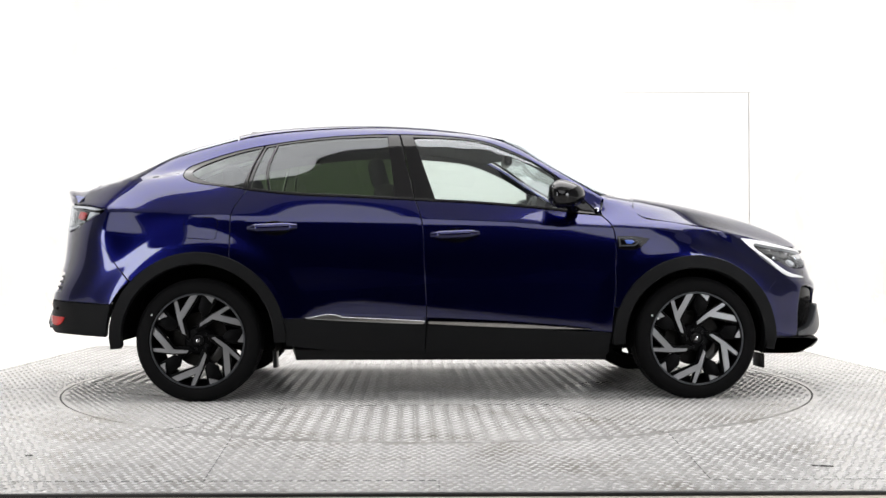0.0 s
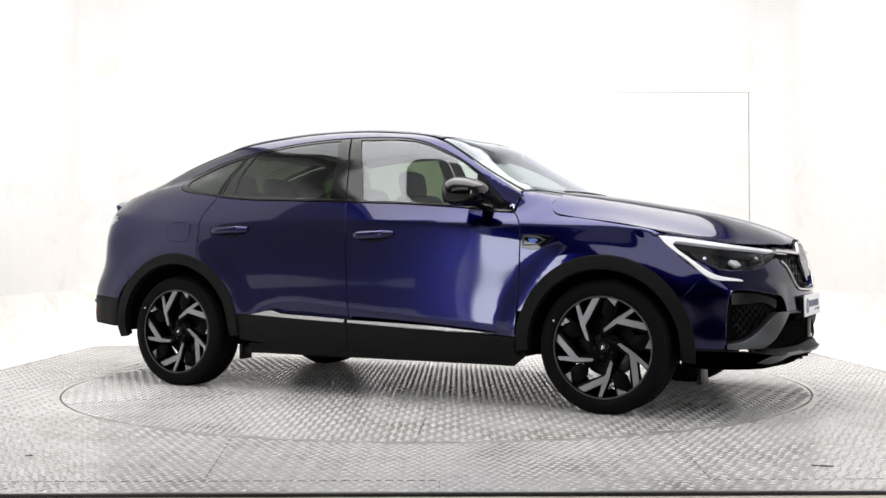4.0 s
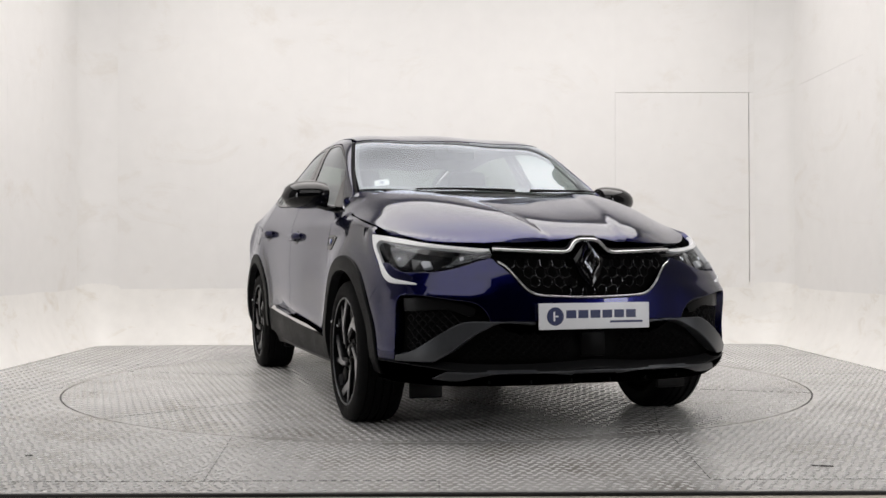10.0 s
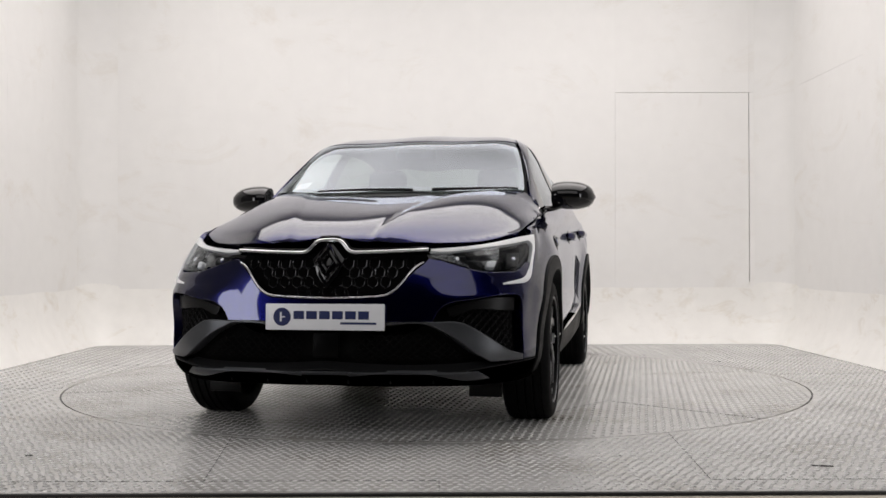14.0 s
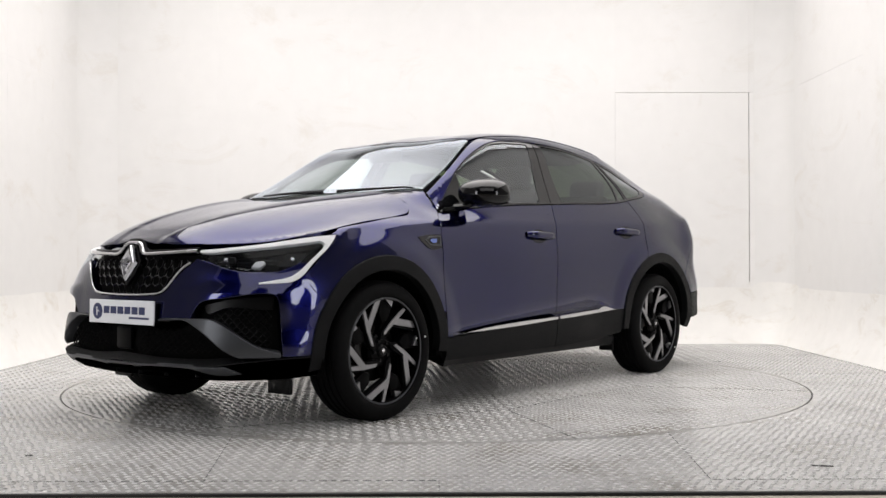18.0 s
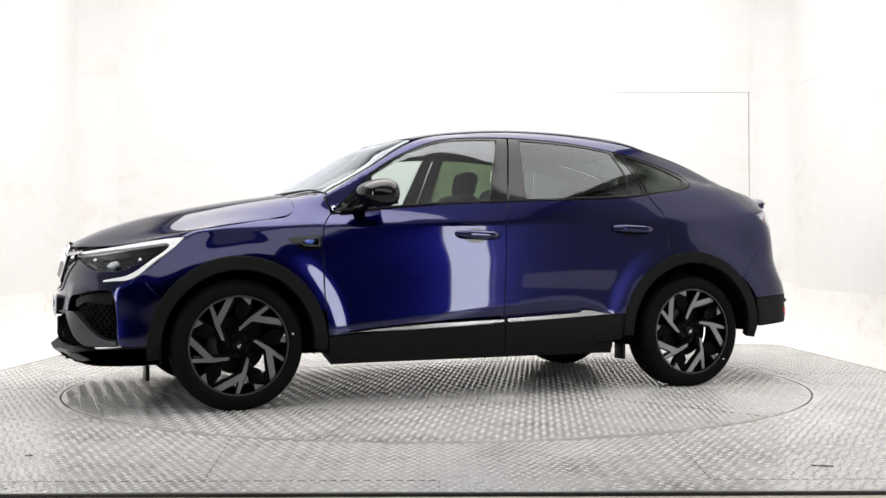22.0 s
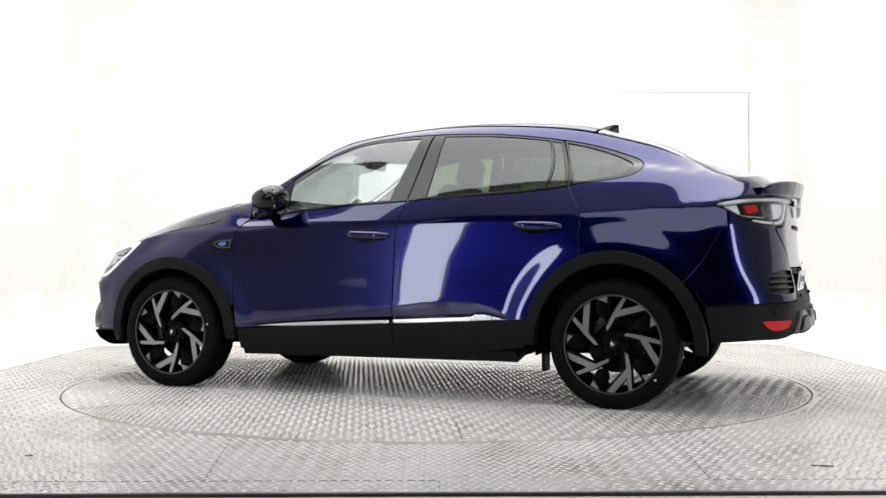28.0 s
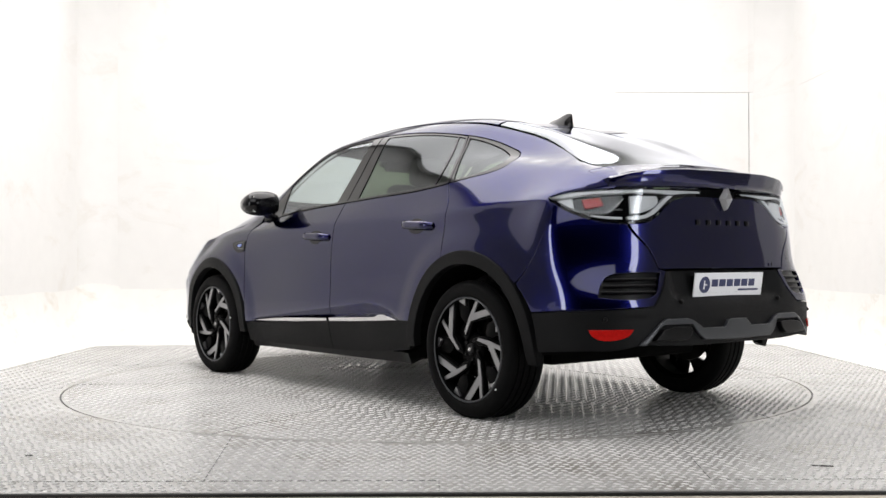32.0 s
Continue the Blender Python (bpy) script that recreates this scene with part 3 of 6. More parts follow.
def plate_paint(name, base):
    """Worn light grey floor paint with dirt and bright rubbed spots."""
    m = material(name, base, rough=0.22, spec=0.9, grain=0.16, scale=26, bump=0.15, bump_scale=160)
    nt = m.node_tree
    b = nt.nodes["Principled BSDF"]
    src = b.inputs["Base Color"].links[0].from_socket
    tc = nt.nodes.new("ShaderNodeTexCoord")
    no = nt.nodes.new("ShaderNodeTexNoise")
    no.inputs["Scale"].default_value, no.inputs["Detail"].default_value, no.inputs["Roughness"].default_value = 1.6, 9, 0.72
    nt.links.new(tc.outputs["Object"], no.inputs["Vector"])
    mr = nt.nodes.new("ShaderNodeMapRange")
    mr.inputs["From Min"].default_value, mr.inputs["From Max"].default_value = 0.50, 0.68
    nt.links.new(no.outputs["Fac"], mr.inputs["Value"])
    mix = nt.nodes.new("ShaderNodeMixRGB")
    mix.blend_type = "MULTIPLY"
    nt.links.new(mr.outputs["Result"], mix.inputs[0])
    nt.links.new(src, mix.inputs[1])
    mix.inputs[2].default_value = (0.54, 0.50, 0.44, 1)
    nt.links.new(mix.outputs[0], b.inputs["Base Color"])
    return m


BOARD = board_paint()
COVE = material("white_cove_paint", (0.83, 0.818, 0.79), rough=0.45, grain=0.06, scale=9, bump=0.25, bump_scale=22)


def scuffs(m, amount, size, lo, hi, tint):
    """Brownish scuffs and stains of irregular shape over a paint."""
    nt = m.node_tree
    b = nt.nodes["Principled BSDF"]
    src = b.inputs["Base Color"].links[0].from_socket
    tc = nt.nodes.new("ShaderNodeTexCoord")
    warp = nt.nodes.new("ShaderNodeMapping")
    warp.inputs["Scale"].default_value = (1.0, 1.0, 1.7)
    nt.links.new(tc.outputs["Object"], warp.inputs["Vector"])
    no = nt.nodes.new("ShaderNodeTexNoise")
    no.inputs["Scale"].default_value, no.inputs["Detail"].default_value, no.inputs["Roughness"].default_value, no.inputs["Distortion"].default_value = size, 9, 0.7, 0.8
    nt.links.new(warp.outputs[0], no.inputs["Vector"])
    mr = nt.nodes.new("ShaderNodeMapRange")
    mr.inputs["From Min"].default_value, mr.inputs["From Max"].default_value, mr.inputs["To Max"].default_value = lo, hi, amount
    nt.links.new(no.outputs["Fac"], mr.inputs["Value"])
    mix = nt.nodes.new("ShaderNodeMixRGB")
    mix.blend_type = "MULTIPLY"
    nt.links.new(mr.outputs["Result"], mix.inputs[0])
    nt.links.new(src, mix.inputs[1])
    mix.inputs[2].default_value = (*tint, 1)
    nt.links.new(mix.outputs[0], b.inputs["Base Color"])


scuffs(COVE, 0.5, 3.2, 0.54, 0.70, (0.76, 0.70, 0.61))
scuffs(BOARD, 0.55, 1.3, 0.55, 0.75, (0.84, 0.79, 0.72))
FLOOR = plate_paint("grey_floor_plate", (0.40, 0.395, 0.383))
TREAD = material("worn_tread", (0.445, 0.44, 0.43), rough=0.22, spec=0.8, grain=0.22, scale=30)
SEAM = material("dark_seam", (0.02, 0.02, 0.02), rough=0.8)
RUBBER_EDGE = material("black_rubber_edge", (0.012, 0.012, 0.012), rough=0.6)
CONCRETE = material("oil_stained_concrete", (0.40, 0.37, 0.31), rough=0.75, grain=0.35, scale=14, bump=0.3, bump_scale=80)
HALL = material("dark_grey_hall_paint", (0.035, 0.036, 0.038), rough=0.8, grain=0.25, scale=3)
# white board with the weaker light near the open front put into its colour
SHADED_BOARD = material("shaded_white_board", (0.20, 0.197, 0.192), rough=0.6, grain=0.06, scale=7, bump=0.08, bump_scale=30)
FRAME_PAINT = material("white_lamp_frame", (0.75, 0.75, 0.74), rough=0.4, grain=0.05, scale=20)

DISC_R = 2.24
FX, FY0, FY1 = 3.055, -3.165, 2.83
WY, WX = 2.965, 3.19
TOP = 4.0


def mesh_ob(name, verts, faces, mat, parent=None, smooth=False):
    me = bpy.data.meshes.new(name)
    me.from_pydata(verts, [], faces)
    if smooth:
        me.polygons.foreach_set("use_smooth", [True] * len(faces))
    me.materials.append(mat)
    ob = new(name, me)
    ob.parent = parent
    return ob


def lugs(name, places, parent, mat):
    """Raised lens-shaped treads of a chequer plate: (x, y, angle) each."""
    xs = np.array(places)
    ca, sa = np.cos(xs[:, 2]), np.sin(xs[:, 2])
    shape = np.array([(-0.0165, 0, 0.0), (-0.005, -0.0056, 0.0), (0.0165, 0, 0.0), (0.005, 0.0056, 0.0), (-0.008, 0, 0.0036), (0.008, 0, 0.0036)])
    v = np.stack([xs[:, 0, None] + shape[:, 0] * ca[:, None] - shape[:, 1] * sa[:, None], xs[:, 1, None] + shape[:, 0] * sa[:, None] + shape[:, 1] * ca[:, None], np.broadcast_to(shape[:, 2] + 0.0002, (len(xs), 6))], 2).reshape(-1, 3)
    base = [(0, 1, 4), (1, 2, 5), (1, 5, 4), (2, 3, 5), (3, 0, 4), (3, 4, 5)]
    f = (np.array(base)[None] + 6 * np.arange(len(xs))[:, None, None]).reshape(-1, 3)
    return mesh_ob(name, v.tolist(), f.tolist(), mat, parent)


def disc_plate(x, y):
    """Which of the turntable's plates a place lies on, and the way its treads run."""
    if abs(y) < 1.10 and abs(x) < 1.2:
        return 0.0
    a = math.degrees(math.atan2(y, x)) % 180
    return 0.35 if a < 55 else (0.9 if a < 116 else 1.35)


# platform: a plate with a round hole, in one sheet with its rim and front edge
ring_n = 128
verts, faces = [], []
for i in range(ring_n):
    a = 2 * math.pi * i / ring_n
    ca, sa = math.cos(a), math.sin(a)
    k = min(FX / abs(ca) if abs(ca) > 1e-9 else 99, (FY1 if sa > 0 else -FY0) / abs(sa) if abs(sa) > 1e-9 else 99)
    verts += [(DISC_R * ca, DISC_R * sa, 0), (k * ca, k * sa, 0), (DISC_R * ca, DISC_R * sa, -0.03)]
corners = [math.atan2(sy, sx) % (2 * math.pi) for sx, sy in ((FX, FY1), (-FX, FY1), (-FX, FY0), (FX, FY0))]
for i in range(ring_n):
    j = (i + 1) % ring_n
    a0, a1 = 2 * math.pi * i / ring_n, 2 * math.pi * (i + 1) / ring_n
    inside_c = [c for c in zip(corners, ((FX, FY1), (-FX, FY1), (-FX, FY0), (FX, FY0))) if a0 <= c[0] < a1]
    if inside_c:
        verts.append((*inside_c[0][1], 0))
        faces.append((3 * i, 3 * i + 1, len(verts) - 1, 3 * j + 1, 3 * j))
    else:
        faces.append((3 * i, 3 * i + 1, 3 * j + 1, 3 * j))
    faces.append((3 * i + 2, 3 * i, 3 * j, 3 * j + 2))
platform = tagged(mesh_ob("floor", verts, faces, FLOOR), "worn light grey steel chequer plate platform floor", "floor", kind="structure")
part_tread = []
rnd = random.Random(5)
pitch = 0.038
for iy in range(int((FY1 - FY0) / pitch)):
    for ix in range(int(2 * FX / pitch)):
        x, y = -FX + 0.02 + ix * pitch + (pitch / 2 if iy % 2 else 0) + rnd.uniform(-0.002, 0.002), FY0 + 0.03 + iy * pitch + rnd.uniform(-0.002, 0.002)
        if math.hypot(x, y) > DISC_R + 0.03 and x < FX - 0.02 and y < FY1 - 0.02:
            part_tread.append((x, y, (0.6 if ix % 2 else -0.6) + rnd.uniform(-0.08, 0.08)))
tagged(lugs("tread", part_tread, platform, TREAD), kind="stuff")
# seams between the platform's plates
for a, b in (((-0.89, -2.06), (-0.81, -2.98)), ((1.02, -2.0), (0.95, -2.99)), ((0.006, -2.98), (0.006, -3.15)), ((-3.04, -0.42), (-2.25, -0.30)), ((2.25, 0.35), (3.04, 0.40)), ((-1.30, 2.79), (-1.18, 1.92)), ((1.25, 2.79), (1.17, 1.92)), ((0.96, -2.985), (3.04, -2.985)), ((-3.04, -2.985), (0.0, -2.985))):
    d = Vector((b[0] - a[0], b[1] - a[1], 0))
    w = 0.0022 if abs(d.y) > 0.1 else 0.0009
    bm = box_bm((d.length, w, 0.0014), ((a[0] + b[0]) / 2, (a[1] + b[1]) / 2, 0.0008), 0, 1, (0, 0, math.degrees(math.atan2(d.y, d.x))))
    part("seam", bm, SEAM, platform)
part("front_edge", box_bm((2 * FX, 0.012, 0.012), (0, FY0 - 0.006, -0.0072), 0.002), RUBBER_EDGE, platform, "black rubber edge strip")
for x, y, a, ln in ((1.42, -2.76, -12, 0.08), (-1.6, -2.5, 20, 0.03), (0.71, -2.55, 80, 0.02), (-2.35, 1.05, 10, 0.03), (-2.2, 1.1, 60, 0.02), (1.65, 1.75, 0, 0.03), (2.1, 1.2, 15, 0.04)):
    tagged(part("scrap", box_bm((ln, 0.006, 0.004), (x, y, 0.0025), 0.001, 1, (0, 0, a)), SEAM, None), "small dark plastic scrap lying on the plate floor", "scrap", group="scraps on the floor")

gap_v, gap_f = [], []
for i in range(ring_n):
    a = 2 * math.pi * i / ring_n
    gap_v += [((DISC_R - 0.016) * math.cos(a), (DISC_R - 0.016) * math.sin(a), -0.0095), ((DISC_R + 0.002) * math.cos(a), (DISC_R + 0.002) * math.sin(a), -0.0095)]
    j = (i + 1) % ring_n
    gap_f.append((2 * i, 2 * i + 1, 2 * j + 1, 2 * j))
mesh_ob("seam", gap_v, gap_f, SEAM, platform)

# turntable
table = new("turntable")
verts, faces = [(0, 0, 0)], []
for i in range(ring_n):
    a = 2 * math.pi * i / ring_n
    verts += [((DISC_R - 0.011) * math.cos(a), (DISC_R - 0.011) * math.sin(a), 0), ((DISC_R - 0.011) * math.cos(a), (DISC_R - 0.011) * math.sin(a), -0.011)]
for i in range(ring_n):
    j = (i + 1) % ring_n
    faces += [(0, 1 + 2 * i, 1 + 2 * j), (1 + 2 * i, 2 + 2 * i, 2 + 2 * j, 1 + 2 * j)]
tagged(table, "round grey steel chequer plate turntable set in the floor", "turntable")
disc = mesh_ob("disc", verts, faces, FLOOR, table)
disc_tread = []
n = int(2 * DISC_R / pitch)
for iy in range(n):
    for ix in range(n):
        x, y = -DISC_R + ix * pitch + (pitch / 2 if iy % 2 else 0) + rnd.uniform(-0.002, 0.002), -DISC_R + iy * pitch + rnd.uniform(-0.002, 0.002)
        if math.hypot(x, y) < DISC_R - 0.03:
            disc_tread.append((x, y, disc_plate(x, y) + (0.72 if ix % 2 else -0.72)))
tagged(lugs("tread", disc_tread, table, TREAD), kind="stuff")
for a, b in (((-0.62, 1.10), (0.75, 1.09)), ((0.62, -1.10), (-0.75, -1.09)), ((-0.54, 1.10), (-0.95, 2.01)), ((0.54, -1.10), (0.95, -2.01)), ((0.75, 1.09), (1.27, 1.83)), ((-0.75, -1.09), (-1.27, -1.83)), ((0.75, 1.09), (2.22, 0.30)), ((-0.75, -1.09), (-2.22, -0.30))):
    d = Vector((b[0] - a[0], b[1] - a[1], 0))
    part("seam", box_bm((d.length, 0.003, 0.0014), ((a[0] + b[0]) / 2, (a[1] + b[1]) / 2, 0.0008), 0, 1, (0, 0, math.degrees(math.atan2(d.y, d.x)))), SEAM, table)


# walls of boards over a sloping cove
def wall(name, label, m, length, joints, height_joint, open_from=99.0, open_to=99.0, open_by=0.003, shaded_side=0):
    """A wall along local x, facing local -y, with boards as parts; m puts it in place. The boards on one side can take
    the colour with shade put in.
    """
    base = tagged(new(name), label, "wall", kind="structure")
    base.matrix_world = m
    part("wall_core", box_bm((length + 0.4, 0.10, TOP), (0, 0.085, TOP / 2)), BOARD, base)
    xs = [-length / 2, *[j[0] for j in joints], length / 2]
    wide = {j[0]: j[1] for j in joints}
    for z0, z1 in ((0.335, height_joint), (height_joint, TOP)):
        for a, b in zip(xs[:-1], xs[1:]):
            ga = wide.get(a, 0.0) / 2 if z0 < 1 else 0.0003
            gb = wide.get(b, 0.0) / 2 if z0 < 1 else 0.0003
            zz = z1 - ((open_by if open_from < a < open_to else 0.0002) if z0 < 1 else 0)
            bm = box_bm((b - a - ga - gb, 0.018, zz - z0), ((a + ga + b - gb) / 2, 0.012, (z0 + zz) / 2))
            part("board", bm, SHADED_BOARD if (a + b) / 2 * shaded_side > 0.4 else BOARD, base)
    part("wall_backing", box_bm((length, 0.006, TOP - 0.34), (0, 0.028, (TOP + 0.34) / 2)), SEAM, base)
    return base


wall("wall_back", "white painted board wall over a sloping cove", pose(0, WY, 0), 2 * WX, [(-2.0, 0.0006), (-0.8, 0.0004), (0.4, 0.0003), (1.64, 0.0016), (2.868, 0.006)], 2.30, 1.6)
# side walls: boards toward the open front are coloured darker for the shade there
wall("wall_left", "white painted board side wall over a sloping cove", pose(-WX, -0.32, 0, 0, 0, 90), 6.57, [(-2.1, 0.0003), (-0.9, 0.0003), (0.3, 0.0003), (1.5, 0.0005)], 2.30, shaded_side=-1)
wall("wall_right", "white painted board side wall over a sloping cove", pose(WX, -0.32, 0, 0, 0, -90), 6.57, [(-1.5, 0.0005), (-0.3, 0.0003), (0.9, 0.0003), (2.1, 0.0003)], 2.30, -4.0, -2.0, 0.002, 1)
FILLET = 0.30
for sgn in (1, -1):
    verts, faces = [], []
    for k in range(25):
        a = math.pi / 2 * k / 24
        x, y = sgn * (WX + 0.004 - FILLET + FILLET * math.sin(a)), WY + 0.004 - FILLET + FILLET * math.cos(a)
        verts += [(x, y, 0.0), (x, y, TOP)]
    for k in range(24):
        f = (2 * k, 2 * k + 1, 2 * k + 3, 2 * k + 2)
        faces.append(f if sgn < 0 else f[::-1])
    tagged(mesh_ob("corner_fillet", verts, faces, BOARD, None, True), "white board bent round the wall corner", "trim", kind="structure")
# one sloping cove swept along the three walls and round their corners
path = []
for k in range(93):
    path.append((-WX, -3.16 + k * 0.06227, 1, 0))
for k in range(1, 12):
    a = math.pi / 2 * k / 12
    path.append((-WX + FILLET - FILLET * math.cos(a), WY - FILLET + FILLET * math.sin(a), math.cos(a), -math.sin(a)))
for k in range(115):
    path.append((-WX + FILLET + k * (2 * WX - 2 * FILLET) / 114, WY, 0, -1))
path += [(-x, y, -nx, ny) for x, y, nx, ny in path[103::-1]]
prof = [(-0.006, 0.56), (-0.0025, 0.50), (0.002, 0.43), (0.012, 0.34), (0.030, 0.25), (0.056, 0.165), (0.092, 0.08), (0.138, -0.002)]
verts, faces = [], []
for i, (x, y, nx, ny) in enumerate(path):
    for k, (d, z) in enumerate(prof):
        d = d + (0.005 * noise.noise((i * 0.13, k * 2.0, 3.0)) if 2 < k < 7 else 0)
        verts.append((x + nx * d, y + ny * d, z + (0.008 * noise.noise((i * 0.17, 7.0, 1.0)) if k < 2 else 0)))
m = len(prof)
for i in range(len(path) - 1):
    for k in range(m - 1):
        faces.append((i * m + k, i * m + k + 1, (i + 1) * m + k + 1, (i + 1) * m + k))
line_v, line_f = [], []
for i, (x, y, nx, ny) in enumerate(path):
    for d in (0.134, 0.1415):
        line_v.append((x + nx * d, y + ny * d, 0.0016))
    if i:
        line_f.append((2 * i - 2, 2 * i - 1, 2 * i + 1, 2 * i))
mesh_ob("seam", line_v, line_f, SEAM, platform)
tagged(mesh_ob("cove", verts, faces, COVE, None, True), "scuffed white painted cove sloping from wall to floor", "trim", kind="structure")
ceil = tagged(new("ceiling", None), "white painted booth ceiling with a large light panel", "ceiling", kind="structure")
part("ceiling_board", box_bm((2 * WX + 0.4, 6.5, 0.08), (0, 0.0, TOP + 0.06)), BOARD, ceil)
lampf = tagged(new("ceiling_light"), "large white framed light panel under the booth ceiling", "light")
for size, at in (((6.24, 0.08, 0.10), (0, 2.68, 3.96)), ((6.24, 0.08, 0.10), (0, -1.98, 3.96)), ((0.08, 4.58, 0.10), (3.08, 0.35, 3.96)), ((0.08, 4.58, 0.10), (-3.08, 0.35, 3.96))):
    part("frame", box_bm(size, at, 0.01), FRAME_PAINT, lampf)
# the dark hall that the booth opens to
ground = tagged(mesh_ob("ground", [(-60, -60, -0.013), (60, -60, -0.013), (60, 60, -0.013), (-60, 60, -0.013)], [(0, 1, 2, 3)], CONCRETE), "stained brown-grey concrete hall floor", "ground", kind="structure")
for nm, size, at in (("wall_hall_back", (22, 0.2, 6), (0, -15, 2.9)), ("wall_hall_left", (0.2, 22, 6), (-9, -4, 2.9)), ("wall_hall_right", (0.2, 22, 6), (9, -4, 2.9)), ("ceiling_hall", (18.2, 22, 0.2), (0, -4, 6.0)), ("wall_hall_end", (18.2, 0.2, 6), (0, 6.9, 2.9))):
    tagged(part(nm, box_bm(size, at), HALL, None), "plain dark grey hall surface", "wall", kind="structure")

front_light = tagged(new("hall_light"), "long white hall light hung over the booth's open front", "light")
fm = look((0, -5.7, 4.5), (0, 0.6, 1.0))
for size, at in (((6.6, 0.06, 0.12), (0, 1.44, 0.0)), ((6.6, 0.06, 0.12), (0, -1.44, 0.0)), ((0.06, 2.94, 0.12), (3.27, 0, 0.0)), ((0.06, 2.94, 0.12), (-3.27, 0, 0.0)), ((6.6, 2.94, 0.02), (0, 0, 0.07))):
    bm = box_bm(size, at, 0.005)
    bmesh.ops.transform(bm, matrix=fm, verts=bm.verts)
    part("frame", bm, FRAME_PAINT, front_light)
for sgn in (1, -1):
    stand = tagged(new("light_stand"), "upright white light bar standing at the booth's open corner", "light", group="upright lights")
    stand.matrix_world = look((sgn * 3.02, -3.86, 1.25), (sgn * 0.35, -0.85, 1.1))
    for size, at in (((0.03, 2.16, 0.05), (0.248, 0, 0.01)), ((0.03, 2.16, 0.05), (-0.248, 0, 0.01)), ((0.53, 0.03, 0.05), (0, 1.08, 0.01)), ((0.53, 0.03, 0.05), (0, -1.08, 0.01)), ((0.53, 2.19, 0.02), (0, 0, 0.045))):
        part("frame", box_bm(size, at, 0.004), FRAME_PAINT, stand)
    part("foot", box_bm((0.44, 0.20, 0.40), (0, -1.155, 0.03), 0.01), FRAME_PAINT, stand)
for x in (-2.4, 2.4):
    part("hanger", tube_bm([(x, -5.7, 4.58), (x, -5.7, 5.9)], 0.012, 8), STEEL, front_light)


# ---- the car ----
car = tagged(new("car"), "dark blue coupe crossover car with black wheel arches on a turntable", "car")
ARCH_F, ARCH_R = (1.355, 0.33), (-1.36, 0.335)


def wheel_arc(c, r, a0, a1):
    return arc(c[0], c[1], r, a0, a1, 24)


# doors: skin, lower cladding, strip
BELT_F = [(0.853, 1.012), (0.742, 1.021), (0.585, 1.041), (0.366, 1.061), (0.178, 1.076), (-0.072, 1.088), (-0.179, 1.094)]
BELT_R = [(-0.182, 1.094), (-0.322, 1.101), (-0.604, 1.114), (-0.823, 1.124), (-0.985, 1.138), (-1.108, 1.153)]
GAP_F = [(0.893, 0.368), (0.905, 0.50), (0.914, 0.62), (0.918, 0.80), (0.915, 0.90), (0.898, 0.96), (0.853, 1.012)]
GAP_M = [(-0.180, 1.094), (-0.146, 0.97), (-0.137, 0.80), (-0.126, 0.58), (-0.120, 0.423)]
GAP_R = [(-1.108, 1.153), (-1.15, 1.09), (-1.178, 1.04), (-1.187, 0.96), (-1.188, 0.86), (-1.187, 0.776)]
arch_front_door_side = wheel_arc(ARCH_R, 0.474, 68.6, 14.0)
FOLDS = [[(x, z) for x, _, z in crease_at(np.arange(1.64, -2.0, -0.022))],
         [(x, float(np.interp(x, [-0.82, -0.72, -0.60, -0.46, 0.79, 0.80], [0.44, 0.495, 0.527, 0.533, 0.395, 0.39]))) for x in np.arange(0.76, -0.80, -0.02)]]
front_door = panel("front_door", side_point, outline(GAP_F, BELT_F, GAP_M, [GAP_M[-1], GAP_F[0]]), PAINT, car, mirrored=True, depth=0.02, res=0.021, extra=FOLDS)
rear_door = panel("rear_door", side_point, outline(BELT_R, GAP_R, [GAP_R[-1], *arch_front_door_side[1:]],
                  [arch_front_door_side[-1], (-0.89, 0.447)], [(-0.89, 0.447), (-0.636, 0.446), (-0.12, 0.423)], GAP_M[::-1]), PAINT, car, mirrored=True, depth=0.02, res=0.021, extra=FOLDS)
panel("lower_cladding", flank_plain, outline([(0.893, 0.366), (-0.120, 0.421)], [(-0.120, 0.421), (-0.128, 0.33), (-0.132, 0.252)], [(-0.132, 0.252), (0.877, 0.246)], [(0.877, 0.246), (0.893, 0.366)]),
      PLASTIC, front_door, mirrored=True, lift=0.006, depth=0.03, label="grained black plastic cladding")
panel("lower_cladding", flank_plain, outline([(-0.120, 0.421), (-0.636, 0.445), (-0.905, 0.452)], [(-0.905, 0.452), (-0.892, 0.39), (-0.886, 0.30)], [(-0.886, 0.30), (-0.60, 0.272), (-0.132, 0.252)], [(-0.132, 0.252), (-0.128, 0.33), (-0.120, 0.421)]),
      PLASTIC, rear_door, mirrored=True, lift=0.006, depth=0.03, label="grained black plastic cladding")
panel("trim_strip", flank_plain, outline([(0.783, 0.387), (0.60, 0.404), (-0.118, 0.437)], [(-0.118, 0.437), (-0.118, 0.415)], [(-0.118, 0.415), (0.60, 0.384), (0.783, 0.381)], step=0.015),
      STRIP, front_door, mirrored=True, lift=0.014, depth=0.03, gap=0.0005, edge=0.004, res=0.02, label="satin chrome sill strip")
panel("trim_strip", flank_plain, outline([(-0.126, 0.437), (-0.44, 0.452), (-0.58, 0.458)], [(-0.58, 0.458), (-0.64, 0.474), (-0.70, 0.467), (-0.792, 0.449)], [(-0.792, 0.447), (-0.62, 0.437), (-0.126, 0.415)], step=0.015),
      STRIP, rear_door, mirrored=True, lift=0.014, depth=0.03, gap=0.0005, edge=0.004, res=0.02, label="satin chrome sill strip")
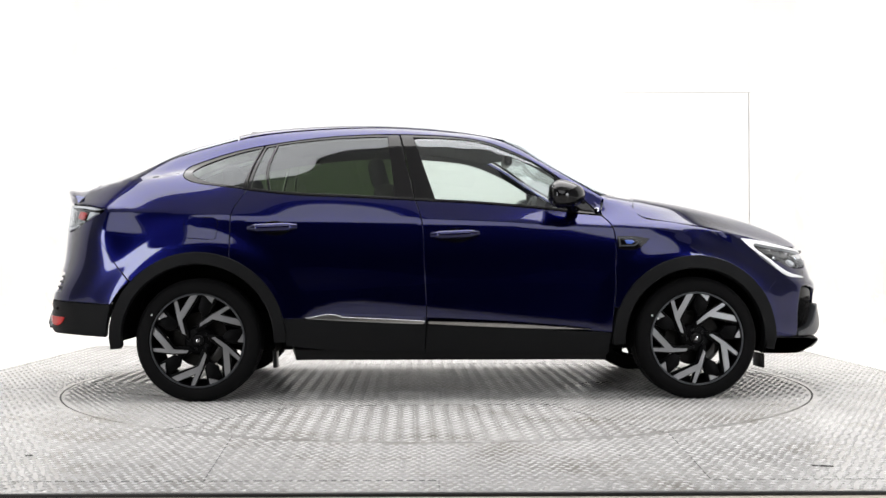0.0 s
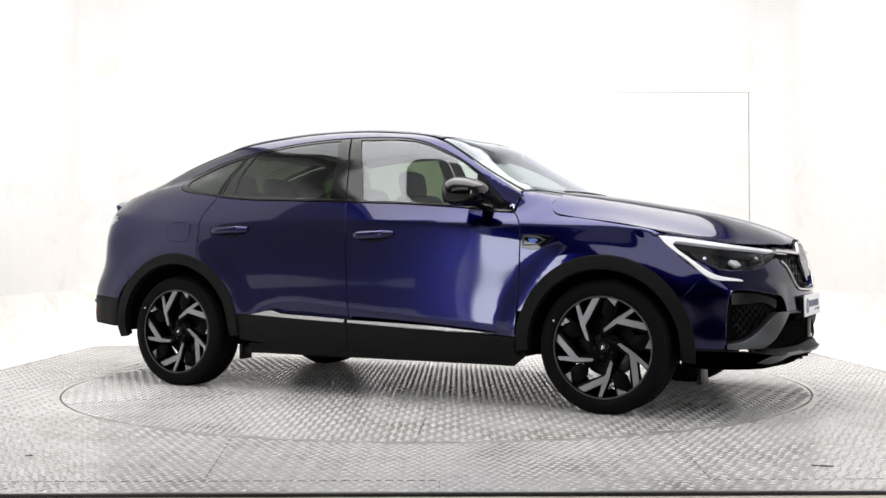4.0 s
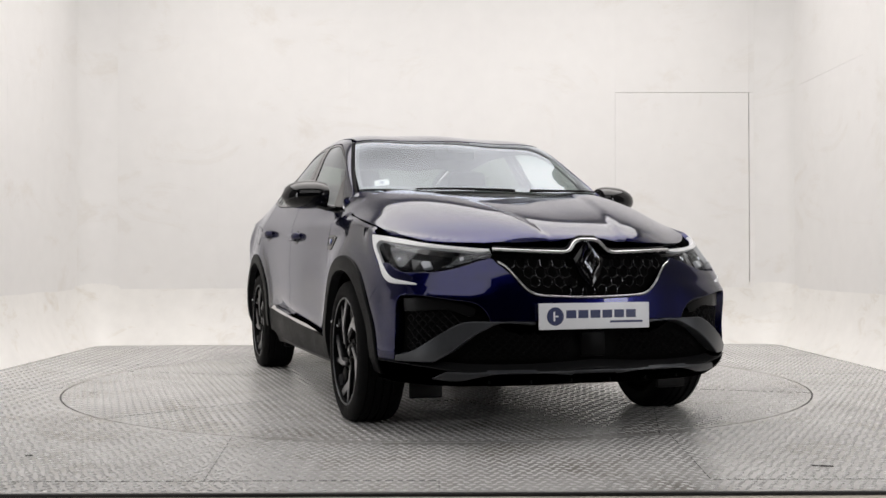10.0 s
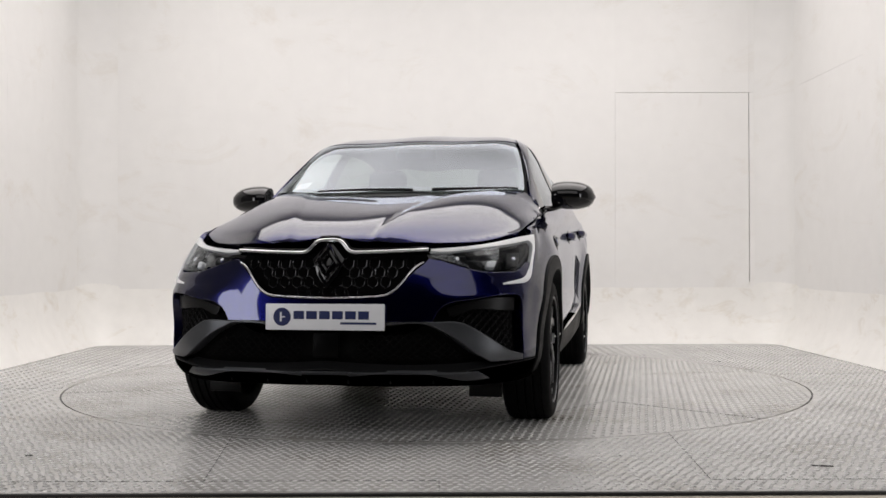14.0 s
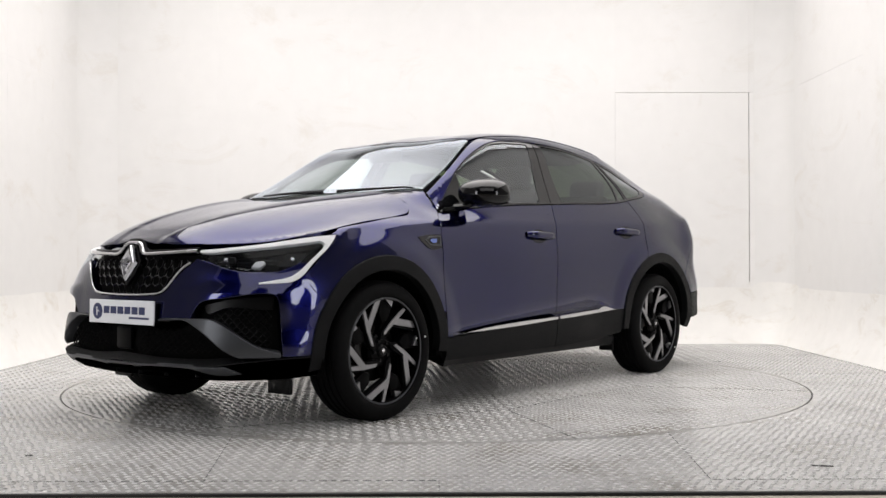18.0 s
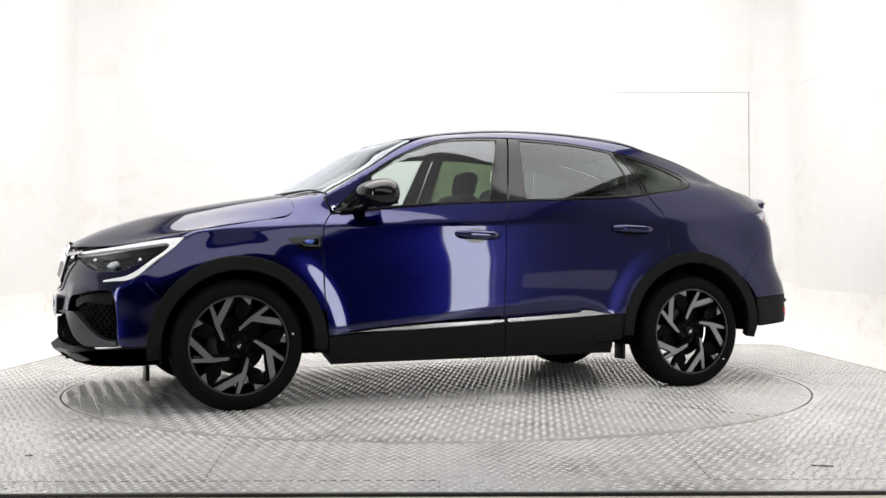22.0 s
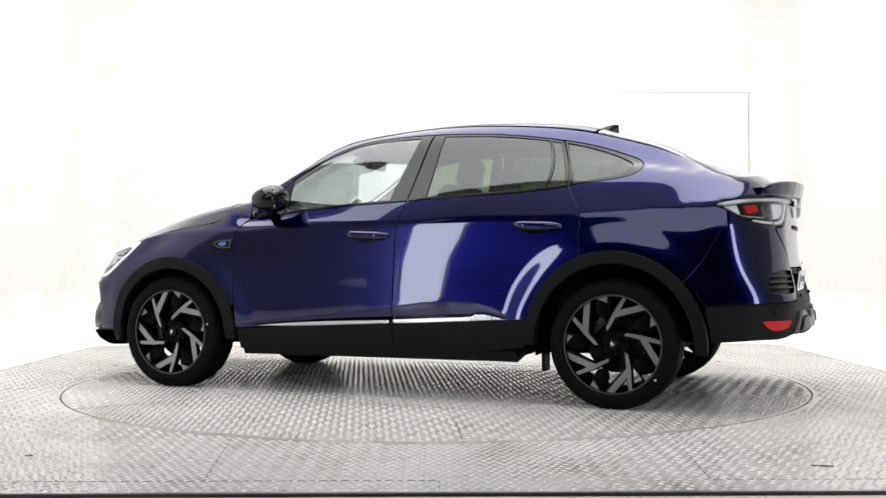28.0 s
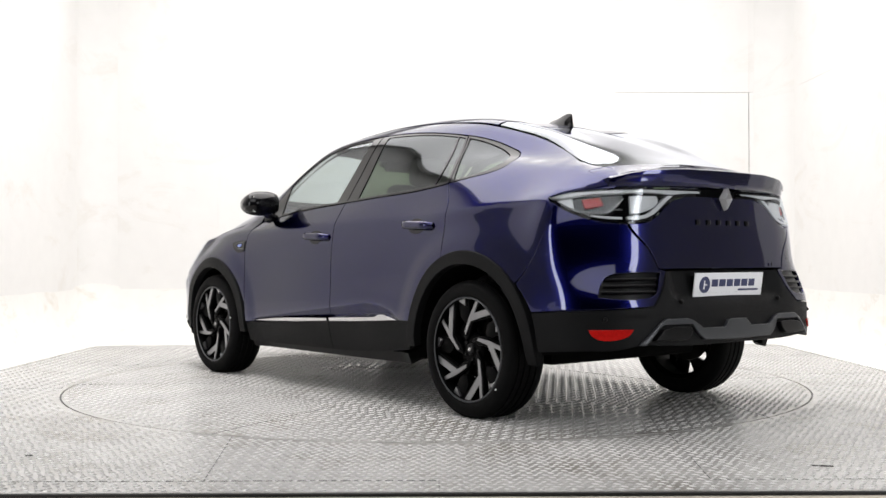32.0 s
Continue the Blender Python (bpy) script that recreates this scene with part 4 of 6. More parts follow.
# dark rocker under the doors
panel("rocker", wrap_point, outline([(1.96, 0.262), (3.66, 0.275)], [(3.66, 0.275), (3.66, 0.21)], [(3.66, 0.21), (1.96, 0.205)], [(1.96, 0.205), (1.96, 0.262)], step=0.1), TRIM, car, mirrored=True, lift=-0.012, depth=0.12, res=0.08)

# front wings and the body sides with pillars and quarter panels
fa = wheel_arc(ARCH_F, 0.456, 163.6, 31)
front_wing = panel("front_wing", side_point, outline([GAP_F[1], *GAP_F[2:]], [(0.853, 1.012), (0.862, 1.06), (0.878, 1.108)], [(0.878, 1.108), (0.95, 1.102), (1.03, 1.088)], [(1.03, 1.088), (1.052, 1.04), (1.072, 1.011), (1.16, 0.986), (1.34, 0.959), (1.491, 0.934), (1.60, 0.910), (1.652, 0.885)],
                   [(1.652, 0.885), (1.70, 0.815), (1.80, 0.728), (1.85, 0.69)], [(1.85, 0.69), (1.746, 0.565)], [(1.746, 0.565), *fa[::-1][1:-1], GAP_F[1]]), PAINT, car, mirrored=True, depth=0.02, res=0.019, extra=FOLDS)
DLO_TOP = [(-1.439, 1.303), (-1.278, 1.361), (-1.116, 1.403), (-0.952, 1.432), (-0.788, 1.455), (-0.625, 1.471), (-0.462, 1.480), (-0.269, 1.483), (-0.135, 1.480), (0.029, 1.470), (0.192, 1.445), (0.353, 1.387), (0.512, 1.305), (0.606, 1.243)]
ROOF_EDGE = [(0.872, 1.118), (0.52, 1.333), (0.293, 1.454), (0.05, 1.499), (-0.25, 1.524), (-0.58, 1.524), (-0.88, 1.504), (-1.10, 1.476), (-1.34, 1.419), (-1.58, 1.344), (-1.835, 1.227)]
qa = wheel_arc(ARCH_R, 0.474, 68.2, 138.0)
body_side_line = outline(ROOF_EDGE, [ROOF_EDGE[-1], (-1.93, 1.20)], [(-1.93, 1.20), (-2.04, 1.165), (-2.09, 1.125)], [(-2.09, 1.125), (-2.088, 1.081)], [(-2.088, 1.081), (-2.022, 1.0755), (-1.943, 1.0635), (-1.873, 1.0445)], [(-1.873, 1.0445), (-1.902, 1.002), (-1.934, 0.965), (-1.923, 0.952)],
                         [(-1.923, 0.952), (-1.887, 0.88), (-1.839, 0.80), (-1.772, 0.71), (-1.721, 0.652)], qa[::-1], [qa[0], *GAP_R[::-1][1:]], [GAP_R[0], (-1.277, 1.178), (-1.40, 1.197), (-1.452, 1.216), (-1.478, 1.242), (-1.474, 1.276), (-1.439, 1.303)],
                         DLO_TOP, [DLO_TOP[-1], (0.72, 1.138), (0.845, 1.022)], [(0.845, 1.022), (0.872, 1.118)])
body_side = panel("body_side", side_point, body_side_line, PAINT, car, mirrored=True, depth=0.02, gap=0.0015, res=0.021, extra=FOLDS)
panel("pillar_trim", side_point, body_side_line, HEADLINER, body_side, mirrored=True, lift=-0.035, depth=0.004, gap=-0.004, res=0.06)
# wheel arch trims and liners
for c, r0, r1, a0, a1, nm in ((ARCH_F, 0.388, 0.458, -8, 184, "front"), (ARCH_R, 0.410, 0.476, -2, 186, "rear")):
    ring2 = wheel_arc(c, r1, a0, a1) + wheel_arc(c, r0, a1, a0)
    panel("wheel_arch_trim", side_point, ring2, PLASTIC, car, mirrored=True, lift=0.010, depth=0.045, gap=0, edge=0.005, res=0.03, label="grained black plastic wheel arch")
for sgn in (1, -1):
    for c, r in ((ARCH_F, 0.40), (ARCH_R, 0.42)):
        bm = bmesh.new()
        pts = wheel_arc(c, r, -12, 188) if c is ARCH_F else wheel_arc(c, r, -10, 181)
        rows = [[bm.verts.new((x, sgn * y, z)) for x, z in pts] for y in (0.865, 0.72, 0.56)]
        for a, b in zip(rows[:-1], rows[1:]):
            for i in range(len(pts) - 1):
                bm.faces.new((a[i], a[i + 1], b[i + 1], b[i]))
        hubv = bm.verts.new((c[0], sgn * 0.56, c[1]))
        for i in range(len(pts) - 1):
            bm.faces.new((rows[2][i], rows[2][i + 1], hubv))
        part("wheel_arch_liner", bm, DARK, car)
# underbody
for size, at in (((3.3, 1.10, 0.26), (0.05, 0, 0.38)), ((1.66, 1.58, 0.22), (0.0, 0, 0.345)), ((0.34, 1.20, 0.14), (1.86, 0, 0.40)), ((0.36, 1.20, 0.14), (-1.88, 0, 0.56)), ((0.8, 1.0, 0.26), (1.40, 0, 0.72)), ((0.7, 1.1, 0.35), (-1.75, 0, 0.78))):
    part("underbody", box_bm(size, at, 0.03), DARK, car)
for sgn in (1, -1):
    part("air_deflector", box_bm((0.02, 0.15, 0.08), (1.79, sgn * 0.62, 0.19), 0.004), TRIM, car)
    part("air_deflector", box_bm((0.02, 0.10, 0.10), (-0.96, sgn * 0.72, 0.22), 0.004), TRIM, car)

# bonnet
half_hood = outline([(1.088, 0.0), (1.083, 0.4), (1.058, 0.65), (1.04, 0.735)], [(1.04, 0.735), (1.05, 0.765), (1.085, 0.786)], [(1.085, 0.786), (1.16, 0.793), (1.34, 0.797), (1.491, 0.786), (1.60, 0.770), (1.68, 0.758)],
                    [(1.68, 0.755), (1.799, 0.688), (1.943, 0.571), (2.058, 0.444)], [(2.058, 0.444), (2.123, 0.317), (2.144, 0.17)], [(2.144, 0.17), (2.141, 0.10), (2.136, 0.055), (2.135, 0.0)])


def hood_form(q):
    """Bonnet with two raised ridges."""
    p = hood_top(q)
    x, y = q[:, 0], np.abs(q[:, 1])
    centre = np.interp(x, [1.05, 2.12], [0.42, 0.15])
    p[:, 2] += 0.010 * smoothstep(0, 0.05, y - centre) * (1 - smoothstep(0.10, 0.30, y - centre))
    return p


bonnet = panel("bonnet", hood_form, half_hood + [(a, -b) for a, b in reversed(half_hood) if b > 1e-6], PAINT, car, depth=0.03, res=0.022)

# windscreen, roof, rear window
half_screen = [(1.030, 0.0), (0.995, 0.36), (0.945, 0.53), (0.872, 0.698)], [(0.872, 0.698), (0.60, 0.655), (0.326, 0.583)], [(0.326, 0.583), (0.405, 0.3), (0.432, 0.0)]
screen_line = outline(*half_screen)
screen_full = screen_line + [(a, -b) for a, b in reversed(screen_line) if b > 1e-6]
inner = [[(0.965, 0.0), (0.93, 0.36), (0.895, 0.50), (0.838, 0.665)], [(0.838, 0.665), (0.60, 0.628), (0.37, 0.562)], [(0.37, 0.562), (0.455, 0.3), (0.48, 0.0)]]
inner_line = outline(*inner)
inner_full = inner_line + [(a, -b) for a, b in reversed(inner_line) if b > 1e-6]
windscreen = panel("windscreen", cabin_top, screen_full, SCREEN, car, lift=-0.002, depth=0.006, res=0.06, label="curved windscreen with a reflective sheen")
windscreen.visible_shadow = False
panel("black_border", cabin_top, screen_full, BLACK, windscreen, holes=[inner_full], lift=-0.009, depth=0.003, res=0.06)
cowl = outline([(1.075, 0.0), (1.068, 0.4), (1.045, 0.585)], [(1.045, 0.585), (0.915, 0.585)], [(0.915, 0.585), (0.945, 0.52), (0.995, 0.36), (1.03, 0.0)])
panel("wing_top", lambda q: hood_top(q), outline([(0.852, 0.700), (0.870, 0.655), (0.905, 0.59)], [(0.905, 0.59), (1.062, 0.60)], [(1.062, 0.60), (1.052, 0.69), (1.036, 0.742)], [(1.036, 0.742), (0.95, 0.738), (0.852, 0.722)], step=0.02), PAINT, front_wing, mirrored=True, lift=-0.001, depth=0.02, gap=0, res=0.02)
panel("scuttle_panel", cabin_top, cowl + [(a, -b) for a, b in reversed(cowl) if b > 1e-6], TRIM, car, lift=-0.014, depth=0.03, gap=-0.006)
half_roof = outline([(0.425, 0.0), (0.398, 0.3), (0.315, 0.574)], [(0.315, 0.574), (0.05, 0.550), (-0.25, 0.535), (-0.88, 0.535), (-1.19, 0.533)], [(-1.19, 0.533), (-1.235, 0.3), (-1.245, 0.0)])
roof = panel("roof", cabin_top, half_roof + [(a, -b) for a, b in reversed(half_roof) if b > 1e-6], PAINT, car, depth=0.02, res=0.05)
panel("headliner", cabin_top, half_roof + [(a, -b) for a, b in reversed(half_roof) if b > 1e-6], HEADLINER, roof, lift=-0.04, depth=0.004, gap=-0.01, res=0.1)
half_back = outline([(-1.25, 0.0), (-1.24, 0.3), (-1.20, 0.532)], [(-1.20, 0.532), (-1.34, 0.529), (-1.58, 0.535), (-1.80, 0.573), (-1.90, 0.577), (-2.0, 0.553)], [(-2.0, 0.553), (-2.05, 0.3), (-2.065, 0.0)])
back_full = half_back + [(a, -b) for a, b in reversed(half_back) if b > 1e-6]
back_in = outline([(-1.285, 0.0), (-1.275, 0.3), (-1.245, 0.49)], [(-1.245, 0.49), (-1.58, 0.50), (-1.86, 0.545), (-1.97, 0.525)], [(-1.97, 0.525), (-2.015, 0.3), (-2.03, 0.0)])
rear_window = panel("rear_window", cabin_top, back_full, REAR_GLASS, car, lift=-0.002, depth=0.006, res=0.06, label="sloping tinted rear window")
rear_window.visible_shadow = False
panel("black_border", cabin_top, back_full, BLACK, rear_window, holes=[back_in + [(a, -b) for a, b in reversed(back_in) if b > 1e-6]], lift=-0.009, depth=0.003, res=0.06)
# shark fin
bm = bmesh.new()
rows = []
for k, (x, h, w) in enumerate([(-1.02, 0.0, 0.004), (-1.05, 0.017, 0.016), (-1.09, 0.032, 0.020), (-1.13, 0.051, 0.017), (-1.165, 0.066, 0.011), (-1.200, 0.070, 0.008), (-1.192, 0.038, 0.016)]):
    z = float(cabin_top(np.array([[x, 0.0]]))[0, 2]) - 0.006
    rows.append([bm.verts.new((x, s * w * f, z + h * g + 0.004)) for s, f, g in ((1, 1.6, 0), (1, 1.1, 0.35), (1, 0.45, 0.85), (1, 0.0, 1), (-1, 0.45, 0.85), (-1, 1.1, 0.35), (-1, 1.6, 0))])
for a, b in zip(rows[:-1], rows[1:]):
    for i in range(6):
        bm.faces.new((a[i], a[i + 1], b[i + 1], b[i]))
bm.faces.new(rows[-1])
bmesh.ops.recalc_face_normals(bm, faces=bm.faces[:])
smooth_all(bm, 50)
part("roof_antenna", bm, BLACK, car, "glossy dark shark fin aerial")

# side glass
def pane(name, runs, mat, parent, lift=-0.006, label=""):
    made = panel(name, side_point, outline(*runs), mat, parent, mirrored=True, lift=lift, depth=0.004, gap=0.0005, edge=0.001, res=0.05, label=label)
    for ob in made:
        ob.visible_shadow = False
    return made


frame_f = outline(BELT_F[1:], [(-0.179, 1.094), (-0.264, 1.482)], [p for p in DLO_TOP[7:]][:1] + DLO_TOP[8:], [DLO_TOP[-1], (0.72, 1.138), (0.842, 1.022)], [(0.842, 1.022), BELT_F[1]])
glass_f = [[(0.605, 1.052), (0.366, 1.072), (0.178, 1.087), (-0.068, 1.099)], [(-0.068, 1.099), (-0.190, 1.464)], [(-0.190, 1.464), (0.028, 1.455), (0.191, 1.433), (0.353, 1.376), (0.449, 1.332), (0.535, 1.283), (0.60, 1.238)], [(0.60, 1.238), (0.605, 1.052)]]
window_frame = panel("window_frame", side_point, frame_f, BLACK, front_door, holes=[outline(*glass_f)], mirrored=True, lift=-0.002, depth=0.012, gap=0.001, res=0.05, label="black window frame and pillar cover")
pane("window_pane", glass_f, CLEAR, front_door)
frame_r = outline(BELT_R, [BELT_R[-1], (-1.105, 1.19), (-1.032, 1.417)], [(-1.032, 1.417), *DLO_TOP[3:7], (-0.272, 1.482)], [(-0.272, 1.482), (-0.182, 1.094)])
glass_r = [[(-0.297, 1.112), (-0.604, 1.126), (-0.823, 1.136), (-0.976, 1.15)], [(-0.976, 1.15), (-0.995, 1.264), (-0.955, 1.418)], [(-0.955, 1.418), (-0.788, 1.442), (-0.625, 1.457), (-0.462, 1.465), (-0.338, 1.468)], [(-0.338, 1.468), (-0.297, 1.112)]]
glass_r2 = [[(-0.996, 1.152), (-1.085, 1.165)], [(-1.085, 1.165), (-1.082, 1.20), (-1.022, 1.405)], [(-1.022, 1.405), (-0.972, 1.415)], [(-0.972, 1.415), (-1.012, 1.264), (-0.996, 1.152)]]
panel("window_frame", side_point, frame_r, BLACK, rear_door, holes=[outline(*glass_r), outline(*glass_r2)], mirrored=True, lift=-0.002, depth=0.012, gap=0.001, res=0.05, label="black window frame and pillar cover")
pane("window_pane", glass_r, PRIVACY, rear_door, label="dark green tinted privacy glass")
pane("quarter_light", glass_r2, PRIVACY, rear_door, label="dark green tinted privacy glass")
frame_q = outline([(-1.110, 1.156), (-1.277, 1.178), (-1.40, 1.197), (-1.452, 1.216), (-1.478, 1.242), (-1.474, 1.276), (-1.439, 1.303)], [(-1.439, 1.303), (-1.278, 1.361), (-1.116, 1.403), (-1.036, 1.418)], [(-1.036, 1.418), (-1.108, 1.19), (-1.110, 1.156)])
glass_q = [[(-1.135, 1.172), (-1.277, 1.194), (-1.38, 1.220), (-1.418, 1.242)], [(-1.418, 1.242), (-1.428, 1.262), (-1.40, 1.288), (-1.278, 1.340), (-1.116, 1.388), (-1.058, 1.400)], [(-1.058, 1.400), (-1.128, 1.196), (-1.135, 1.172)]]
panel("quarter_window_frame", side_point, frame_q, BLACK, body_side, holes=[outline(*glass_q)], mirrored=True, lift=-0.001, depth=0.012, gap=0.001, res=0.05)
pane("quarter_window", glass_q, PRIVACY, body_side, label="dark green tinted privacy glass")
# belt mouldings
panel("belt_moulding", side_point, outline([(0.83, 1.016), *[(x, z + 0.001) for x, z in BELT_F[1:]]], [BELT_F[-1], (-0.184, 1.106)], [(-0.184, 1.106), *[(x, z + 0.013) for x, z in BELT_F[::-1][1:-1]], (0.83, 1.026)], step=0.02), BLACK, front_door, mirrored=True, lift=0.004, depth=0.008, gap=0, res=0.03)
panel("belt_moulding", side_point, outline([*BELT_R], [BELT_R[-1], (-1.112, 1.166)], [(-1.112, 1.166), *[(x, z + 0.013) for x, z in BELT_R[::-1][1:]]], [(-0.182, 1.107), BELT_R[0]], step=0.02), BLACK, rear_door, mirrored=True, lift=0.004, depth=0.008, gap=0, res=0.03)
# door cards
panel("door_card", side_point, outline([(0.86, 0.36), (0.84, 1.0)], BELT_F[1:], GAP_M, [GAP_M[-1], (0.86, 0.36)]), TRIM, front_door, mirrored=True, lift=-0.07, depth=0.03, res=0.08)
panel("door_card", side_point, outline(BELT_R, [BELT_R[-1], (-1.1, 0.80), (-0.95, 0.6), (-0.88, 0.45)], [(-0.88, 0.45), (-0.12, 0.423)], GAP_M[::-1]), TRIM, rear_door, mirrored=True, lift=-0.07, depth=0.03, res=0.08)

# door handles
def handle(x0, x1, z, parent, sgn):
    px = side_point(np.array([[(x0 + x1) / 2, z]]))[0]
    y = px[1]
    xs = np.linspace(x0, x1, 15)
    pts = []
    for i, x in enumerate(xs):
        k = i / 14
        rise = 0.030 * min(1, 6 * k, 6 * (1 - k))
        yy = side_point(np.array([[x, z]]))[0][1]
        pts.append((x, sgn * (yy + rise), z + 0.010 * (0.5 - k) * (1 if x0 > x1 else -1)))
    bm = tube_bm(pts, [0.012 + 0.005 * min(1, 5 * i / 14, 5 * (1 - i / 14)) for i in range(15)], 12, 1.3)
    part("door_handle", bm, PAINT, parent)
    bm = tube_bm([(a, b + sgn * 0.008, c + 0.013) for a, b, c in pts[2:-2]], 0.003, 6)
    part("handle_accent", bm, STRIP, parent)


# flat black oval on the skin, painting the shade of the hollow behind a handle
def cup_shade(x, z, w, h, parent):
    poly = [(x + w * math.cos(a), z + h * math.sin(a)) for a in [2 * math.pi * i / 28 for i in range(28)]]
    return panel("handle_recess_shade", side_point, poly, BLACK, parent, mirrored=True, lift=0.003, depth=0.004, gap=0, edge=0.001, res=0.02)


cup_shade(0.045, 0.900, 0.075, 0.040, front_door)
cup_shade(-0.945, 0.939, 0.075, 0.040, rear_door)
for sgn, fd, rd in ((1, front_door[0], rear_door[0]), (-1, front_door[1], rear_door[1])):
    handle(-0.095, 0.162, 0.905, fd, sgn)
    handle(-1.088, -0.83, 0.944, rd, sgn)

# wing badge
panel("badge_plate", side_point, outline([(0.926, 0.895), (1.03, 0.893)], [(1.03, 0.893), (1.108, 0.880)], [(1.108, 0.880), (1.062, 0.838)], [(1.062, 0.838), (1.03, 0.822), (0.928, 0.826)], [(0.928, 0.826), (0.926, 0.895)]), BLACK, front_wing, mirrored=True, lift=0.004, depth=0.008, gap=0, res=0.03)
panel("badge_frame", side_point, outline([(0.932, 0.888), (1.02, 0.885)], [(1.02, 0.885), (1.063, 0.866)], [(1.063, 0.866), (1.02, 0.838)], [(1.02, 0.838), (0.935, 0.836)], [(0.935, 0.836), (0.932, 0.888)]), SATIN, front_wing, mirrored=True, lift=0.007, depth=0.006, gap=0, res=0.02,
      holes=[outline([(0.942, 0.879), (1.016, 0.876)], [(1.016, 0.876), (1.048, 0.864)], [(1.048, 0.864), (1.015, 0.846)], [(1.015, 0.846), (0.944, 0.845)], [(0.944, 0.845), (0.942, 0.879)])])
panel("badge_mark", side_point, outline([(0.962, 0.873), (1.006, 0.872)], [(1.006, 0.872), (1.024, 0.862)], [(1.024, 0.862), (1.002, 0.850)], [(1.002, 0.850), (0.975, 0.851)], [(0.975, 0.851), (0.962, 0.873)]), BLUE_BADGE, front_wing, mirrored=True, lift=0.008, depth=0.004, gap=0, res=0.02, label="small blue enamel mark")

# fuel flap, on the car's right only
flap = outline([(-1.255, 0.985), (-1.255, 0.90)], [(-1.255, 0.90), (-1.262, 0.884), (-1.28, 0.878)], [(-1.28, 0.878), (-1.41, 0.886)], [(-1.41, 0.886), (-1.435, 0.90), (-1.44, 0.93)], [(-1.44, 0.93), (-1.435, 0.985)], [(-1.435, 0.985), (-1.42, 0.998), (-1.40, 1.0)], [(-1.40, 1.0), (-1.28, 0.998)], [(-1.28, 0.998), (-1.262, 0.995), (-1.255, 0.985)])
panel("fuel_flap", lambda q: side_point(q) * [1, -1, 1], flap, PAINT, body_side[1], lift=0.0022, depth=0.003, gap=0, edge=0.0018, res=0.03)
seam = [tuple(side_point(np.array([p]))[0] * [1, -1, 1] + np.array([0, -0.0008, 0])) for p in flap[::2]]
part("flap_seam", tube_bm(seam + seam[:1], 0.0016, 5), DARK, body_side[1])

# mirrors
def mirror(sgn):
    bm = bmesh.new()
    rows = []
    for i in range(13):
        k = i / 12
        rows.append([])
        y = 0.824 + 0.236 * k
        size = max((1 - min(1.0, abs(2 * k - 0.8) / 1.2) ** 2.6) ** 0.5, 0.03)
        for j in range(24):
            a = 2 * math.pi * j / 24
            cx, cz = math.cos(a), math.sin(a)
            ex = abs(cx) ** 0.92 * (1.2 if cx > 0 else -0.72)
            ez = abs(cz) ** 0.80 * ((1 - 0.16 * max(0, ex)) if cz > 0 else -0.86)
            rows[-1].append(bm.verts.new((0.625 + 0.106 * ex * size - 0.03 * k, sgn * y, 1.112 + 0.083 * ez * size + 0.008 * (1 - k))))
    for a, b in zip(rows[:-1], rows[1:]):
        for j in range(24):
            bm.faces.new((a[j], a[(j + 1) % 24], b[(j + 1) % 24], b[j]))
    bm.faces.new(rows[0])
    bm.faces.new(rows[-1])
    bmesh.ops.recalc_face_normals(bm, faces=bm.faces[:])
    smooth_all(bm, 50)
    body = part("door_mirror", bm, BLACK, car, "gloss black door mirror housing")
    part("mirror_glass", box_bm((0.004, 0.148, 0.092), (0.562, sgn * 0.942, 1.112), 0.0018, 1, (0, 0, sgn * 8)), MIRROR, body)
    part("mirror_rim", box_bm((0.010, 0.162, 0.106), (0.567, sgn * 0.942, 1.112), 0.004, 2, (0, 0, sgn * 8)), TRIM, body)
    part("mirror_foot", tube_bm([(0.70, sgn * 0.785, 1.045), (0.685, sgn * 0.83, 1.048), (0.66, sgn * 0.875, 1.066), (0.64, sgn * 0.91, 1.085)], [0.034, 0.030, 0.030, 0.034], 12, 0.55), BLACK, body)
    part("turn_signal", tube_bm([(0.722 - 0.035 * k * k, sgn * (0.86 + 0.11 * k), 1.078 + 0.004 * k) for k in np.linspace(0, 1, 7)], 0.004, 6, 0.7), STRIP, body, "pale strip of the turn signal")


mirror(1)
mirror(-1)
part("sail_panel", tube_bm([(0.80, 0.79, 1.03), (0.66, 0.80, 1.05)], 0.008, 6), TRIM, front_door[0])

# ---- front end ----
grille_half = outline([(0.0, 0.606), (0.206, 0.613), (0.262, 0.622), (0.290, 0.638), (0.343, 0.693), (0.395, 0.741), (0.428, 0.760)], [(0.428, 0.760), (0.458, 0.785), (0.452, 0.803)], [(0.452, 0.803), (0.315, 0.799), (0.123, 0.793)], [(0.123, 0.793), (0.085, 0.800), (0.055, 0.835), (0.03, 0.846), (0.0, 0.846)], step=0.015)
lens_low = [(0.452, 0.775), (0.50, 0.766), (0.562, 0.745), (0.671, 0.717), (0.754, 0.715), (0.836, 0.724), (0.875, 0.757)]
duct_edge = [(0.872, 0.345), (0.875, 0.45), (0.870, 0.56), (0.855, 0.604), (0.80, 0.617), (0.726, 0.612), (0.589, 0.593), (0.50, 0.572), (0.468, 0.535), (0.455, 0.504)]
